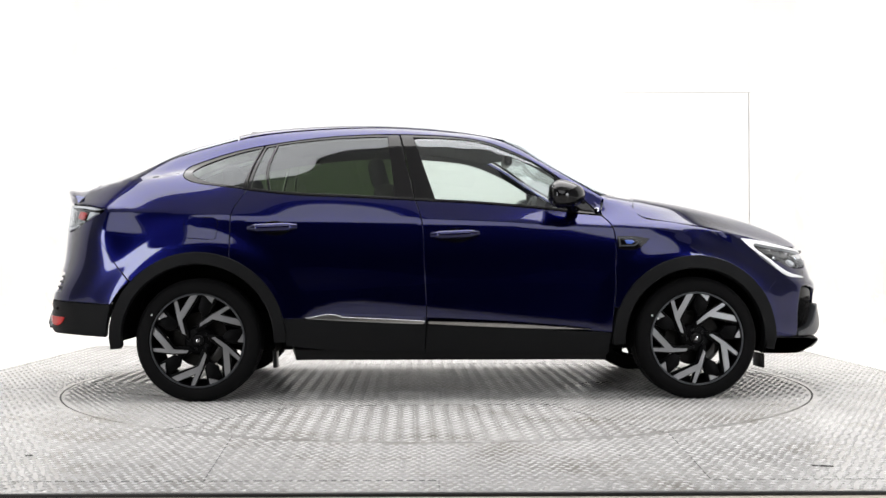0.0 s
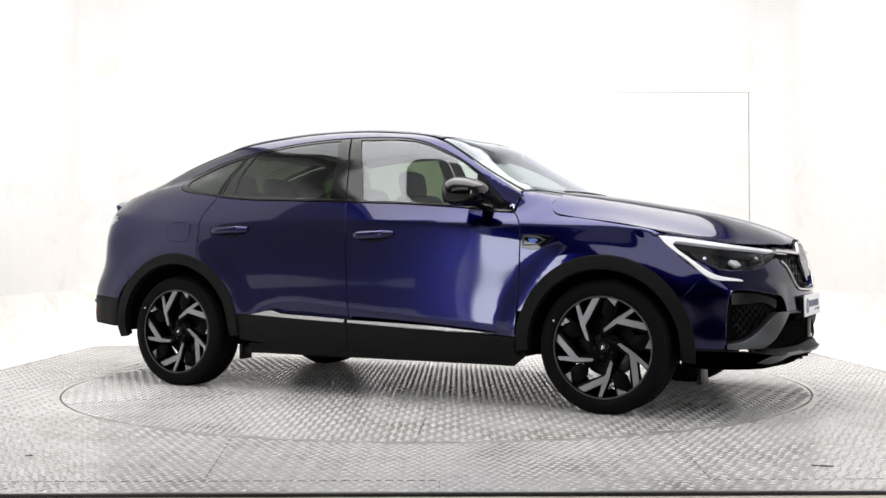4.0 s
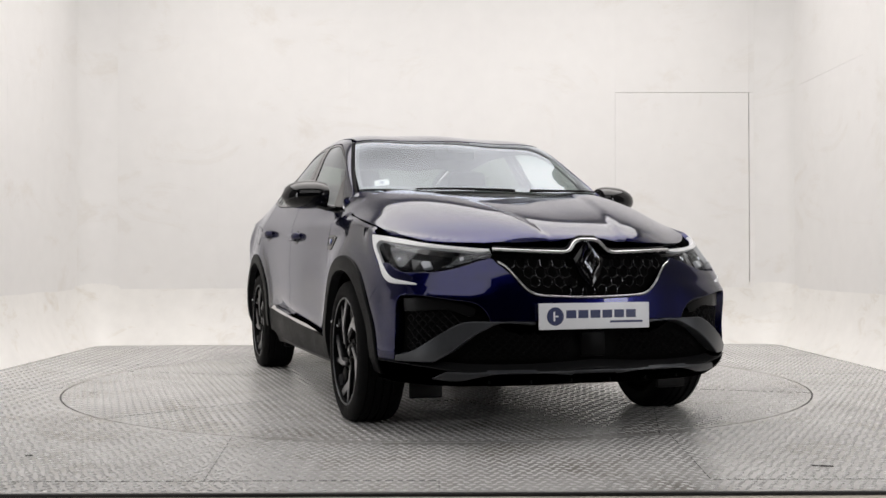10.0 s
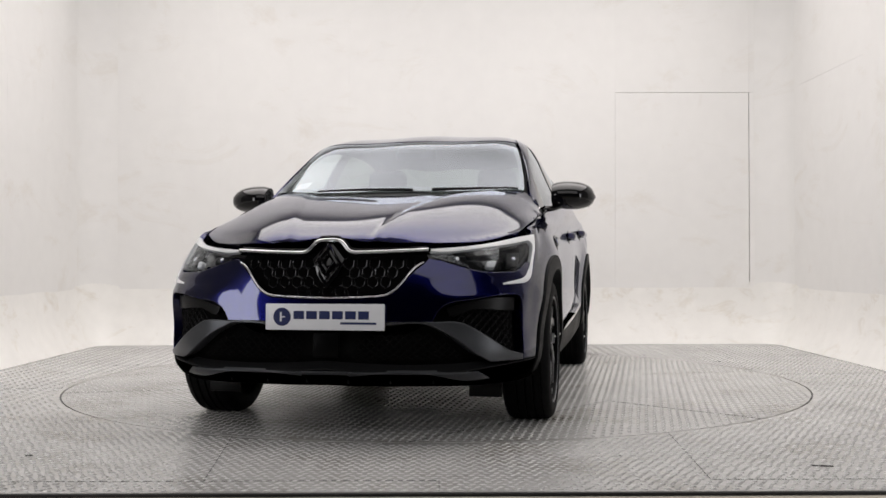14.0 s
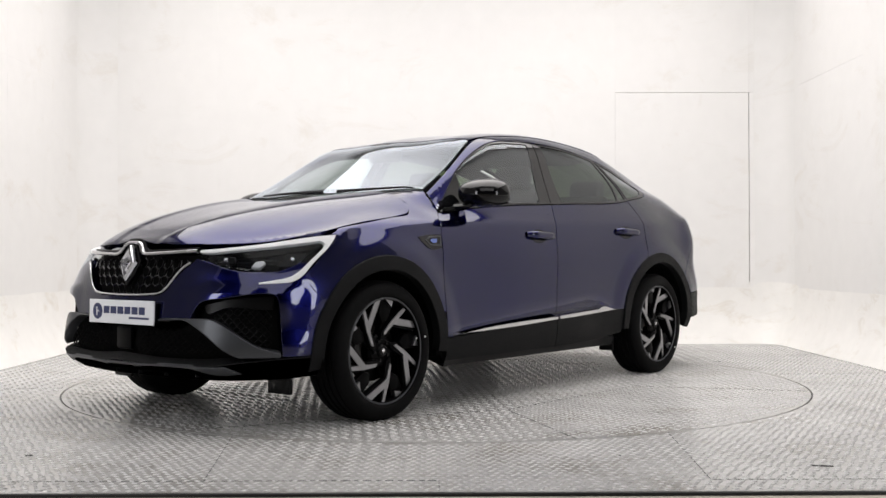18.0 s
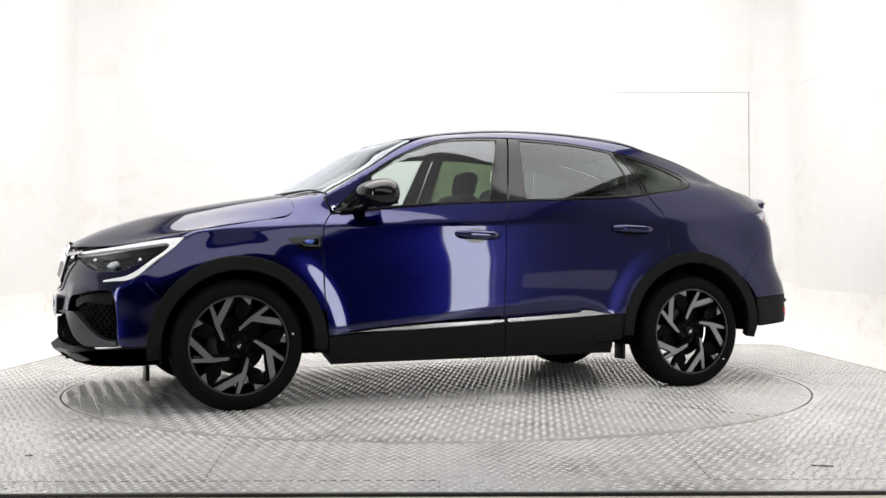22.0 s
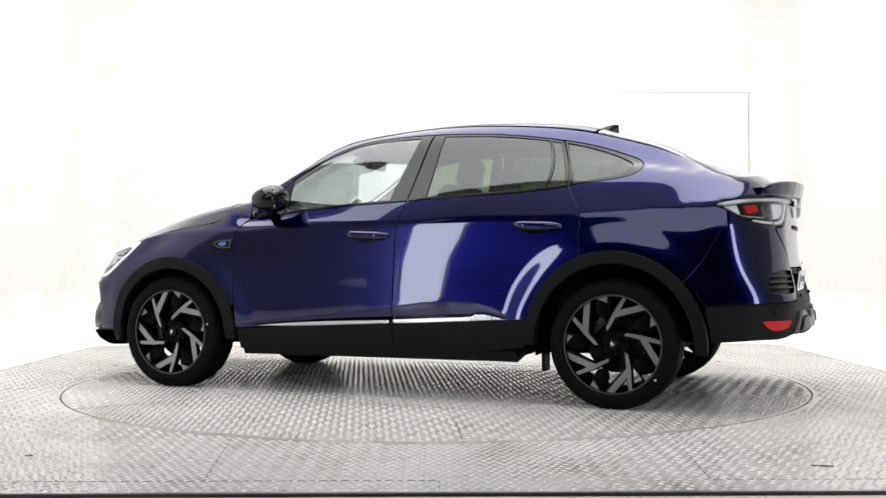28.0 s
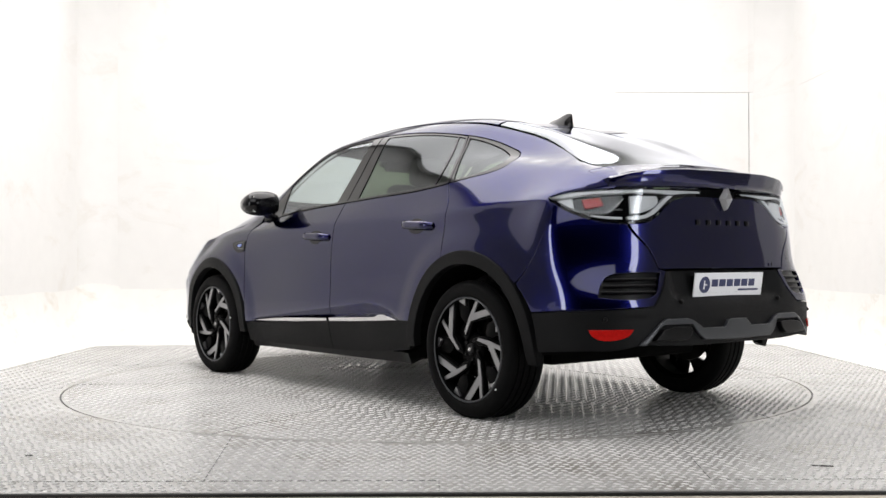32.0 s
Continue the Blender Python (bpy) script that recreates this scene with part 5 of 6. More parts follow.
bumper_half = outline([(0.0, 0.600), (0.206, 0.607), (0.264, 0.616), (0.295, 0.634), (0.349, 0.690), (0.401, 0.736), (0.428, 0.754)], [(0.428, 0.754), lens_low[0]], lens_low, [lens_low[-1], (0.93, 0.758)], [(0.93, 0.758), (0.972, 0.70), (0.985, 0.685)], [(0.985, 0.685), (1.09, 0.563)],
                      [(1.09, 0.563), (1.062, 0.50), (1.045, 0.43), (1.03, 0.337)], [(1.03, 0.337), (0.872, 0.337)], [(0.872, 0.337), (0.872, 0.345)], duct_edge, [duct_edge[-1], (0.26, 0.504)], [(0.26, 0.504), (0.0, 0.504)], step=0.02)
front_bumper = panel("front_bumper", wrap_point, both_halves(bumper_half), PAINT, car, depth=0.05, gap=0.001, edge=0.004, res=0.03)
# upper grille: black backing, bright surround, cells
panel("grille_backing", wrap_point, both_halves(grille_half), DARK, front_bumper, lift=-0.045, depth=0.01, gap=-0.006, res=0.05)
part_line = lambda pts, lift: [tuple(p + n * lift) for p, n in zip(wrap_point(np.array(pts)), outward(wrap_point, np.array(pts), wrap_point(np.array(pts))))]
low_edge = run([(-0.425, 0.754), (-0.392, 0.738), (-0.343, 0.690), (-0.290, 0.636), (-0.262, 0.620), (-0.206, 0.611), (0.0, 0.605), (0.206, 0.611), (0.262, 0.620), (0.290, 0.636), (0.343, 0.690), (0.392, 0.738), (0.425, 0.754)], 0.015) + [(0.425, 0.754)]
part("grille_surround", tube_bm(part_line(low_edge, 0.002), 0.0075, 8, 0.8), STRIP, front_bumper, "satin chrome lower surround")
for sgn in (1, -1):
    up = run([(sgn * 0.455, 0.806), (sgn * 0.315, 0.801), (sgn * 0.125, 0.795)], 0.02) + run([(sgn * 0.125, 0.795), (sgn * 0.088, 0.803), (sgn * 0.058, 0.838), (sgn * 0.03, 0.849), (0.0, 0.850)], 0.012) + [(0.0, 0.850)]
    part("grille_bar", tube_bm(part_line(up, 0.004), 0.012, 8, 0.8), STRIP, front_bumper, "satin chrome upper bar")
    up2 = [(a, b + 0.016) for a, b in up]
    part("bonnet_seal", tube_bm(part_line(up2, -0.012), 0.010, 8, 0.8), TRIM, front_bumper)
gpoly = np.array(both_halves(grille_half))
cell = [(math.cos(a) * 0.026, math.sin(a) * 0.029) for a in [radians(30 + 60 * i) for i in range(6)]]


def hex_cell(s, z, k, lift, mat, parent, name, thick=0.0022):
    pts = [(s + x * k, z + y * k) for x, y in cell]
    pts = run([pts[0], pts[1]], 1) + run([pts[1], pts[2]], 1) + run([pts[2], pts[3]], 1) + run([pts[3], pts[4]], 1) + run([pts[4], pts[5]], 1) + run([pts[5], pts[0]], 1)
    p3 = part_line(pts + [pts[0]], lift)
    part(name, tube_bm(p3, thick, 4), mat, parent)


GLOSS_CELL = material("dark_chrome", (0.05, 0.05, 0.052), rough=0.18, metal=1.0)
for r in range(6):
    for c in range(-8, 9):
        s = c * 0.056 + (0.028 if r % 2 else 0)
        z = 0.634 + r * 0.041
        if abs(s) < 0.062 and z > 0.64:
            continue
        ring_pts = np.array([(s + x * 0.8, z + y * 0.8) for x, y in cell])
        if inside(gpoly, ring_pts).all():
            hex_cell(s, z, 0.92, -0.022, GLOSS_CELL, front_bumper, "grille_cell", 0.0030)


def emblem(place, h, w, mat, parent):
    """A plain diamond ring."""
    for name, k0, k1, d in (("emblem_ring", 1.0, 0.74, 0.0), ("emblem_core", 0.56, 0.36, 0.002)):
        bm = bmesh.new()
        rows = []
        for k, x in ((k0, -0.010), ((k0 + k1) / 2, 0.010 + d), (k1, -0.010)):
            rows.append([bm.verts.new((x, y * k, z * k)) for y, z in ((0, h / 2), (w / 2, 0), (0, -h / 2), (-w / 2, 0))])
        for a, b in zip(rows[:-1], rows[1:]):
            for j in range(4):
                bm.faces.new((a[j], a[(j + 1) % 4], b[(j + 1) % 4], b[j]))
        bmesh.ops.recalc_face_normals(bm, faces=bm.faces[:])
        bmesh.ops.transform(bm, matrix=place, verts=bm.verts)
        part(name, bm, mat, parent, "plain chrome diamond")


part("emblem_base", prism_bm([(0.0, 0.10), (0.072, 0.012), (0.045, -0.06), (0.0, -0.115), (-0.045, -0.06), (-0.072, 0.012)], -0.02, 0.0, 0.004), BLACK, front_bumper)
bpy.data.objects["emblem_base"].matrix_basis = pose(2.168, 0, 0.757, 0, -15, 0) @ pose(0, 0, 0, 0, 0, 90) @ pose(0, 0, 0, 0, 0, 180)
emblem(pose(2.183, 0, 0.757, 0, -14, 0), 0.178, 0.118, CHROME, front_bumper)

# headlamps
bar = [(0.930, 0.884), (0.836, 0.872), (0.726, 0.842), (0.617, 0.823), (0.470, 0.812)], [(0.470, 0.812), (0.462, 0.800)], [(0.462, 0.800), (0.50, 0.797), (0.617, 0.805), (0.726, 0.820), (0.80, 0.835), (0.872, 0.850)], [(0.872, 0.850), (0.905, 0.835), (0.917, 0.765), (0.919, 0.722), (0.895, 0.697), (0.84, 0.681), (0.755, 0.667)], [(0.755, 0.667), (0.760, 0.657)], [(0.760, 0.657), (0.863, 0.662), (0.925, 0.674), (0.962, 0.712), (0.955, 0.76), (0.945, 0.82), (0.930, 0.884)]
lens_line = outline([(0.915, 0.878), (0.836, 0.870), (0.726, 0.840), (0.617, 0.821), (0.462, 0.808)], [(0.462, 0.808), (0.448, 0.795), (0.47, 0.778), (0.562, 0.749), (0.671, 0.720), (0.754, 0.718), (0.836, 0.727), (0.868, 0.750)], [(0.868, 0.750), (0.885, 0.80), (0.915, 0.878)], step=0.02)


def mirror_line(pts):
    return [(-a, b) for a, b in pts]


for sgn in (1, -1):
    flip = (lambda p: p) if sgn > 0 else mirror_line
    lamp = panel("headlamp", wrap_point, flip(lens_line), LENS, car, lift=-0.001, depth=0.006, gap=0.001, res=0.03, label="clear headlamp over a dark housing with a white light bar")
    lamp.visible_shadow = False
    panel("lamp_housing", wrap_point, flip(lens_line), BLACK, lamp, lift=-0.055, depth=0.01, gap=-0.004, res=0.03)
    panel("daytime_light", wrap_point, flip(outline(*bar, step=0.015)), LAMP_WHITE, lamp, lift=0.004, depth=0.02, gap=0.001, edge=0.003, res=0.015, label="white daytime light bar with a hooked end")
    reflector = straight([(0.685, 0.742), (0.73, 0.738), (0.745, 0.768), (0.73, 0.782), (0.70, 0.776)], 0.02)
    panel("reflector_bowl", wrap_point, flip(reflector), LAMP_CLEAR, lamp, lift=-0.020, depth=0.02, gap=0.002, edge=0.008, res=0.02, label="bright reflector inside the headlamp")
    for s, z, w, h in ((0.585, 0.780, 0.045, 0.022), (0.82, 0.785, 0.040, 0.036)):
        sq = [(sgn * (s + dx), z + dz) for dx, dz in ((-w, -h), (w, -h), (w, h), (-w, h))]
        panel("lamp_module", wrap_point, outline(*[[sq[i], sq[(i + 1) % 4]] for i in range(4)], step=0.02), TRIM, lamp, lift=-0.030, depth=0.02, gap=0.004, edge=0.006, res=0.02)
        ce = wrap_point(np.array([[sgn * s, z]]))[0]
        nn = outward(wrap_point, np.array([[sgn * s, z]]), ce[None])[0]
        bm = bmesh.new()
        bmesh.ops.create_uvsphere(bm, u_segments=16, v_segments=10, radius=0.012)
        bmesh.ops.transform(bm, matrix=Matrix.Translation(tuple(ce - nn * 0.032)), verts=bm.verts)
        smooth_all(bm, 90)
        part("projector_lens", bm, CHROME, lamp)

# side ducts, blades, lower grille, lip
panel("lower_grille", wrap_point, both_halves([p for p in outline([(0.0, 0.515), (0.44, 0.515), (0.50, 0.58), (0.726, 0.62), (0.87, 0.61)], [(0.87, 0.61), (0.88, 0.33)], [(0.88, 0.33), (0.60, 0.28), (0.0, 0.28)], step=0.03)]), DARK, front_bumper, lift=-0.055, depth=0.01, gap=0, res=0.05)
blade = outline([(0.868, 0.336), (0.868, 0.362)], [(0.868, 0.362), (0.80, 0.378), (0.72, 0.424), (0.62, 0.484)], [(0.62, 0.484), (0.575, 0.503), (0.50, 0.508), (0.26, 0.503)], [(0.26, 0.503), (0.26, 0.489)], [(0.26, 0.489), (0.460, 0.482), (0.490, 0.464)], [(0.490, 0.468), (0.562, 0.426), (0.645, 0.366), (0.70, 0.336)], [(0.70, 0.336), (0.868, 0.336)], step=0.015)
for sgn in (1, -1):
    flip = (lambda p: p) if sgn > 0 else mirror_line
    panel("bumper_blade", wrap_point, flip(blade), SATIN, front_bumper, lift=0.006, depth=0.05, gap=0, edge=0.006, res=0.02, label="satin dark grey bumper blade")
    panel("duct_brow", wrap_point, flip(outline([(0.845, 0.606), (0.726, 0.606), (0.60, 0.588), (0.51, 0.566)], [(0.51, 0.566), (0.52, 0.535), (0.60, 0.548), (0.73, 0.552), (0.845, 0.545)], [(0.845, 0.545), (0.845, 0.606)], step=0.02)), TRIM, front_bumper, lift=-0.028, depth=0.03, gap=0, res=0.03)
    # diamond mesh of the duct and of the lower grille
    dpoly = np.array(flip(outline([(0.545, 0.50), (0.59, 0.545), (0.845, 0.545)], [(0.845, 0.545), (0.85, 0.37)], [(0.85, 0.37), (0.70, 0.375), (0.545, 0.50)], step=0.02)))
    lpoly = np.array(flip(outline([(0.10, 0.475), (0.46, 0.472)], [(0.46, 0.472), (0.53, 0.425), (0.64, 0.325)], [(0.64, 0.325), (0.10, 0.315)], [(0.10, 0.315), (0.10, 0.475)], step=0.02)))
    for poly, nm in ((dpoly, "duct_cell"), (lpoly, "lower_grille_cell")):
        lo, hi = poly.min(0), poly.max(0)
        for r in range(14):
            for c in range(20):
                s, z = lo[0] + 0.016 + c * 0.040 + (0.020 if r % 2 else 0), lo[1] + 0.018 + r * 0.019
                q4 = np.array([(s - 0.017, z), (s, z + 0.016), (s + 0.017, z), (s, z - 0.016)])
                if inside(poly, q4).all():
                    p3 = part_line([tuple(a) for a in q4] + [tuple(q4[0])], -0.034)
                    part(nm, tube_bm(p3, 0.0026, 4), DARK if nm[0] == "l" else TRIM, front_bumper)
lip_half = outline([(0.0, 0.312), (0.60, 0.306), (0.72, 0.322), (0.868, 0.334), (1.035, 0.336)], [(1.035, 0.336), (1.045, 0.242)], [(1.045, 0.242), (0.85, 0.232), (0.68, 0.226), (0.0, 0.224)], step=0.03)


def lip_form(q):
    p = wrap_point(q)
    n = np.stack([p[:, 0] * 0 + 1, p[:, 1] * 0.6, p[:, 2] * 0], 1)
    n /= np.linalg.norm(n, axis=1)[:, None]
    return p + n * (0.020 * (1 - smoothstep(0.02, 0.06, np.abs(q[:, 1] - 0.288))) * (1 - smoothstep(0.8, 0.95, np.abs(q[:, 0]))))[:, None]


panel("front_lip", lip_form, both_halves(lip_half), PLASTIC, front_bumper, depth=0.05, gap=0, edge=0.006, res=0.02, label="black plastic lower lip")
for sgn in (1, -1):
    flip = (lambda p: p) if sgn > 0 else mirror_line
    panel("skid_plate", lip_form, flip(outline([(0.10, 0.298), (0.52, 0.296), (0.64, 0.300)], [(0.64, 0.300), (0.70, 0.268)], [(0.70, 0.268), (0.56, 0.262), (0.50, 0.276), (0.10, 0.278)], [(0.10, 0.278), (0.10, 0.298)], step=0.02)), SATIN, front_bumper, lift=0.005, depth=0.02, gap=0, edge=0.003, res=0.015, label="satin grey skid plate edge")
panel("skid_plate", lip_form, both_halves(outline([(0.0, 0.300), (0.095, 0.300)], [(0.095, 0.300), (0.115, 0.285)], [(0.115, 0.285), (0.0, 0.285)], step=0.02)), SATIN, front_bumper, lift=0.004, depth=0.02, gap=0, edge=0.003, res=0.02, label="satin grey skid plate edge")
for s in (-0.45, -0.27, -0.09, 0.09, 0.27, 0.45):
    p = lip_form(np.array([[s, 0.25]]))[0]
    part("lip_rib", box_bm((0.03, 0.006, 0.022), (p[0] - 0.004, p[1], p[2] + 0.004), 0.003), PLASTIC, front_bumper)
part("radar_cover", box_bm((0.02, 0.115, 0.105), (2.198, 0.0, 0.405), 0.008), WHEEL_BLACK, front_bumper, "square sensor cover")


# number plates with plain marks
def plate(m, parent):
    p = part("dealer_plate", box_bm((0.008, 0.52, 0.111), (0, 0, 0), 0.003), PLATE, parent, "white show plate with navy marks")
    p.matrix_basis = m
    bm = lathe_bm([(0.0001, 0.0), (0.0385, 0.0), (0.0385, 0.0016), (0.034, 0.0018), (0.034, 0.001), (0.0315, 0.001), (0.0315, 0.0018), (0.0001, 0.0018)], 40)
    bmesh.ops.transform(bm, matrix=pose(0.0042, -0.186, 0, 0, 0, -90), verts=bm.verts)
    part("round_mark", bm, INK, p)
    for y0, y1, z0, z1 in ((-0.195, -0.187, -0.02, 0.02), (-0.186, -0.172, -0.003, 0.003)):
        part("mark_stroke", box_bm((0.0012, y1 - y0, z1 - z0), (0.0062, (y0 + y1) / 2, (z0 + z1) / 2)), PLATE, p)
    for i in range(6):
        part("name_bar", box_bm((0.0016, 0.046, 0.034), (0.0046, -0.112 + i * 0.0565, 0.008)), INK, p)
    part("small_bar", box_bm((0.0016, 0.155, 0.009), (0.0046, 0.148, -0.026)), INK, p)
    return p


part("plate_base", box_bm((0.03, 0.50, 0.09), (2.203, 0, 0.526), 0.004), TRIM, front_bumper)
plate(pose(2.222, 0, 0.526, 0, -1, 0), front_bumper)

# ---- rear end ----
rear_half = half[-1]
lamp_top = [(4.752, 1.042), (4.86, 1.060), (4.97, 1.072), (5.10, 1.080), (5.30, 1.085), (5.63, 1.088)]
lamp_low = [(5.63, 1.063), (5.54, 1.060), (5.47, 1.047), (5.412, 1.026), (5.33, 0.972), (5.25, 0.938), (5.138, 0.930), (5.03, 0.940), (4.95, 0.966), (4.87, 1.000), (4.81, 1.024), (4.752, 1.042)]
rear_lamp_line = outline(lamp_top, [lamp_top[-1], lamp_low[0]], lamp_low, step=0.02)


def mirrored_s(pts):
    """The same outline on the car's other side, past the tail's middle."""
    return [(2 * rear_half - a, b) for a, b in pts]


gate_half = outline([(rear_half, 1.058), (5.63, 1.058)], [(5.63, 1.058), (5.54, 1.056), (5.47, 1.043), (5.412, 1.021), (5.33, 0.967), (5.25, 0.933), (5.142, 0.925)], [(5.142, 0.925), (5.168, 0.886), (5.248, 0.815), (5.303, 0.722)], [(5.303, 0.722), (rear_half, 0.722)], step=0.02)
tailgate = panel("tailgate", wrap_point, gate_half + mirrored_s([p for p in reversed(gate_half) if p[0] < rear_half - 1e-6]), PAINT, car, depth=0.02, res=0.03)
vent = outline([(4.974, 0.602), (5.001, 0.668), (5.030, 0.692), (5.056, 0.700)], [(5.056, 0.700), (5.221, 0.707), (5.305, 0.705)], [(5.305, 0.705), (5.275, 0.645), (5.250, 0.612), (5.205, 0.597)], [(5.205, 0.597), (5.10, 0.592), (4.974, 0.602)], step=0.02)
paint_rear = outline([(4.549, 0.652), (4.60, 0.71), (4.68, 0.80), (4.75, 0.88), (4.812, 0.952)], [(4.812, 0.952), (4.792, 0.990), (4.766, 1.028)], [(4.766, 1.028), (4.81, 1.018), (4.87, 0.994), (4.95, 0.960), (5.03, 0.934), (5.134, 0.924)], [(5.134, 0.924), (5.162, 0.884), (5.242, 0.813), (5.298, 0.722)], [(5.298, 0.722), (5.350, 0.716)], [(5.350, 0.716), (5.318, 0.66), (5.27, 0.60), (5.225, 0.558)], [(5.225, 0.558), (5.056, 0.550), (4.92, 0.544), (4.81, 0.539), (4.673, 0.530), (4.645, 0.528)], [(4.645, 0.528), (4.60, 0.60), (4.549, 0.652)], step=0.02)
for sgn in (1, -1):
    flip = (lambda p: p) if sgn > 0 else mirrored_s
    corner = panel("rear_bumper_corner", wrap_point, flip(paint_rear), PAINT, car, holes=[flip(vent)], depth=0.03, gap=0.0015, edge=0.003, res=0.03)
    panel("vent_backing", wrap_point, flip(vent), TRIM, corner, lift=-0.022, depth=0.005, gap=-0.004, res=0.03)
    for k, zz in enumerate((0.622, 0.650, 0.678)):
        a0 = 4.99 + 0.012 * k
        pts = part_line(flip([(a0 + (5.262 + 0.012 * k - a0) * i / 9, zz + 0.003) for i in range(10)]), -0.012)
        part("vent_slat", tube_bm(pts, 0.0075, 8, 0.8), TRIM, corner)
    # lamp
    lamp = panel("tail_lamp", wrap_point, flip(rear_lamp_line), LENS, car, lift=0.003, depth=0.006, gap=0.001, res=0.025, label="clear and red tail lamp with a thin light strip")
    lamp.visible_shadow = False
    panel("lamp_housing", wrap_point, flip(rear_lamp_line), BLACK, lamp, lift=-0.030, depth=0.006, gap=-0.003, res=0.03)
    strip_up = [(4.762, 1.044), (4.86, 1.059), (4.97, 1.070), (5.10, 1.077), (5.30, 1.080), (5.63, 1.083)]
    strip_dn = [(5.63, 1.070), (5.52, 1.066), (5.45, 1.060), (5.30, 1.064), (5.10, 1.060), (4.97, 1.053), (4.86, 1.040), (4.762, 1.044)]
    panel("light_strip", wrap_point, flip(outline(strip_up, [strip_up[-1], strip_dn[0]], strip_dn, step=0.02)), LAMP_CLEAR, lamp, lift=-0.006, depth=0.02, gap=0.001, res=0.02, label="frosted clear light strip")
    hook = outline([(5.45, 1.056), (5.39, 1.022), (5.31, 0.972), (5.235, 0.948), (5.14, 0.941)], [(5.14, 0.941), (5.14, 0.958)], [(5.14, 0.958), (5.225, 0.964), (5.285, 0.985), (5.36, 1.030), (5.41, 1.057)], [(5.41, 1.057), (5.45, 1.056)], step=0.015)
    panel("light_hook", wrap_point, flip(hook), LAMP_CLEAR, lamp, lift=-0.006, depth=0.02, gap=0.001, res=0.02, label="frosted clear light guide")
    part("lamp_rib", tube_bm(part_line(flip([(4.93, 0.985), (5.0, 0.978), (5.06, 0.975), (5.12, 1.035)]), -0.010), 0.0035, 6), STRIP, lamp)
    part("lamp_rib", tube_bm(part_line(flip([(5.06, 1.03), (5.075, 0.995), (5.12, 0.985)]), -0.012), 0.003, 6), STRIP, lamp)
    inner_l = outline([(5.15, 1.052), (5.33, 1.054)], [(5.33, 1.054), (5.345, 1.035), (5.27, 0.985), (5.16, 0.968)], [(5.16, 0.968), (5.15, 1.052)], step=0.02)
    panel("reversing_light", wrap_point, flip(inner_l), LAMP_CLEAR, lamp, lift=-0.016, depth=0.012, gap=0.002, res=0.02, label="clear reversing light")
    red1 = straight([(4.955, 1.036), (5.03, 1.044), (5.045, 1.006), (4.975, 0.992)], 0.02)
    panel("red_light", wrap_point, flip(red1), LAMP_RED, lamp, lift=-0.012, depth=0.012, gap=0.001, res=0.02, label="red brake light")
    clear2 = straight([(4.82, 1.032), (4.915, 1.042), (4.935, 0.988), (4.87, 1.014)], 0.02)
    panel("side_light", wrap_point, flip(clear2), LAMP_CLEAR, lamp, lift=-0.014, depth=0.012, gap=0.001, res=0.02, label="clear side light")
    low = outline([(5.0, 0.964), (5.06, 0.958), (5.12, 0.955)], [(5.12, 0.955), (5.12, 0.943)], [(5.12, 0.943), (5.05, 0.946), (5.0, 0.956)], [(5.0, 0.956), (5.0, 0.964)], step=0.02)
    panel("light_guide", wrap_point, flip(low), LAMP_CLEAR, lamp, lift=-0.006, depth=0.012, gap=0.0005, res=0.02, label="frosted clear light guide")
    refl = outline([(4.917, 0.460), (5.108, 0.462)], [(5.108, 0.462), (5.085, 0.435), (5.029, 0.415), (4.965, 0.416), (4.935, 0.432), (4.917, 0.460)], step=0.015)
    panel("reflector", wrap_point, flip(refl), LAMP_RED, corner, lift=0.004, depth=0.008, gap=0, res=0.015, label="red reflector in the bumper")
    ex = outline([(5.19, 0.407), (5.245, 0.456)], [(5.245, 0.456), (5.30, 0.464), (5.415, 0.462)], [(5.415, 0.462), (5.412, 0.44), (5.375, 0.405)], [(5.375, 0.405), (5.19, 0.407)], step=0.015)
    panel("exhaust_trim", wrap_point, flip(ex), TRIM, corner, lift=0.014, depth=0.03, gap=0, edge=0.006, res=0.015, label="black exhaust trim")
lower_half = outline([(rear_half, 0.718), (5.353, 0.714)], [(5.353, 0.714), (5.321, 0.658), (5.273, 0.598), (5.226, 0.556)], [(5.226, 0.556), (5.056, 0.548), (4.92, 0.542), (4.81, 0.537), (4.673, 0.528), (4.645, 0.526)], [(4.645, 0.526), (4.665, 0.42), (4.672, 0.350)], [(4.672, 0.350), (4.81, 0.360), (4.92, 0.366), (5.056, 0.372), (5.12, 0.385), (5.25, 0.385), (rear_half, 0.380)], step=0.03)


def rear_form(q):
    """Lower rear bumper: a recess round the plate over a ledge."""
    p = wrap_point(q)
    s, z = np.minimum(q[:, 0], 2 * rear_half - q[:, 0]), q[:, 1]
    p[:, 0] += 0.030 * smoothstep(0.565, 0.60, z) * smoothstep(5.34, 5.44, s)
    p[:, 0] += 0.014 * (1 - smoothstep(0.50, 0.525, z)) * smoothstep(4.95, 5.25, s)
    return p


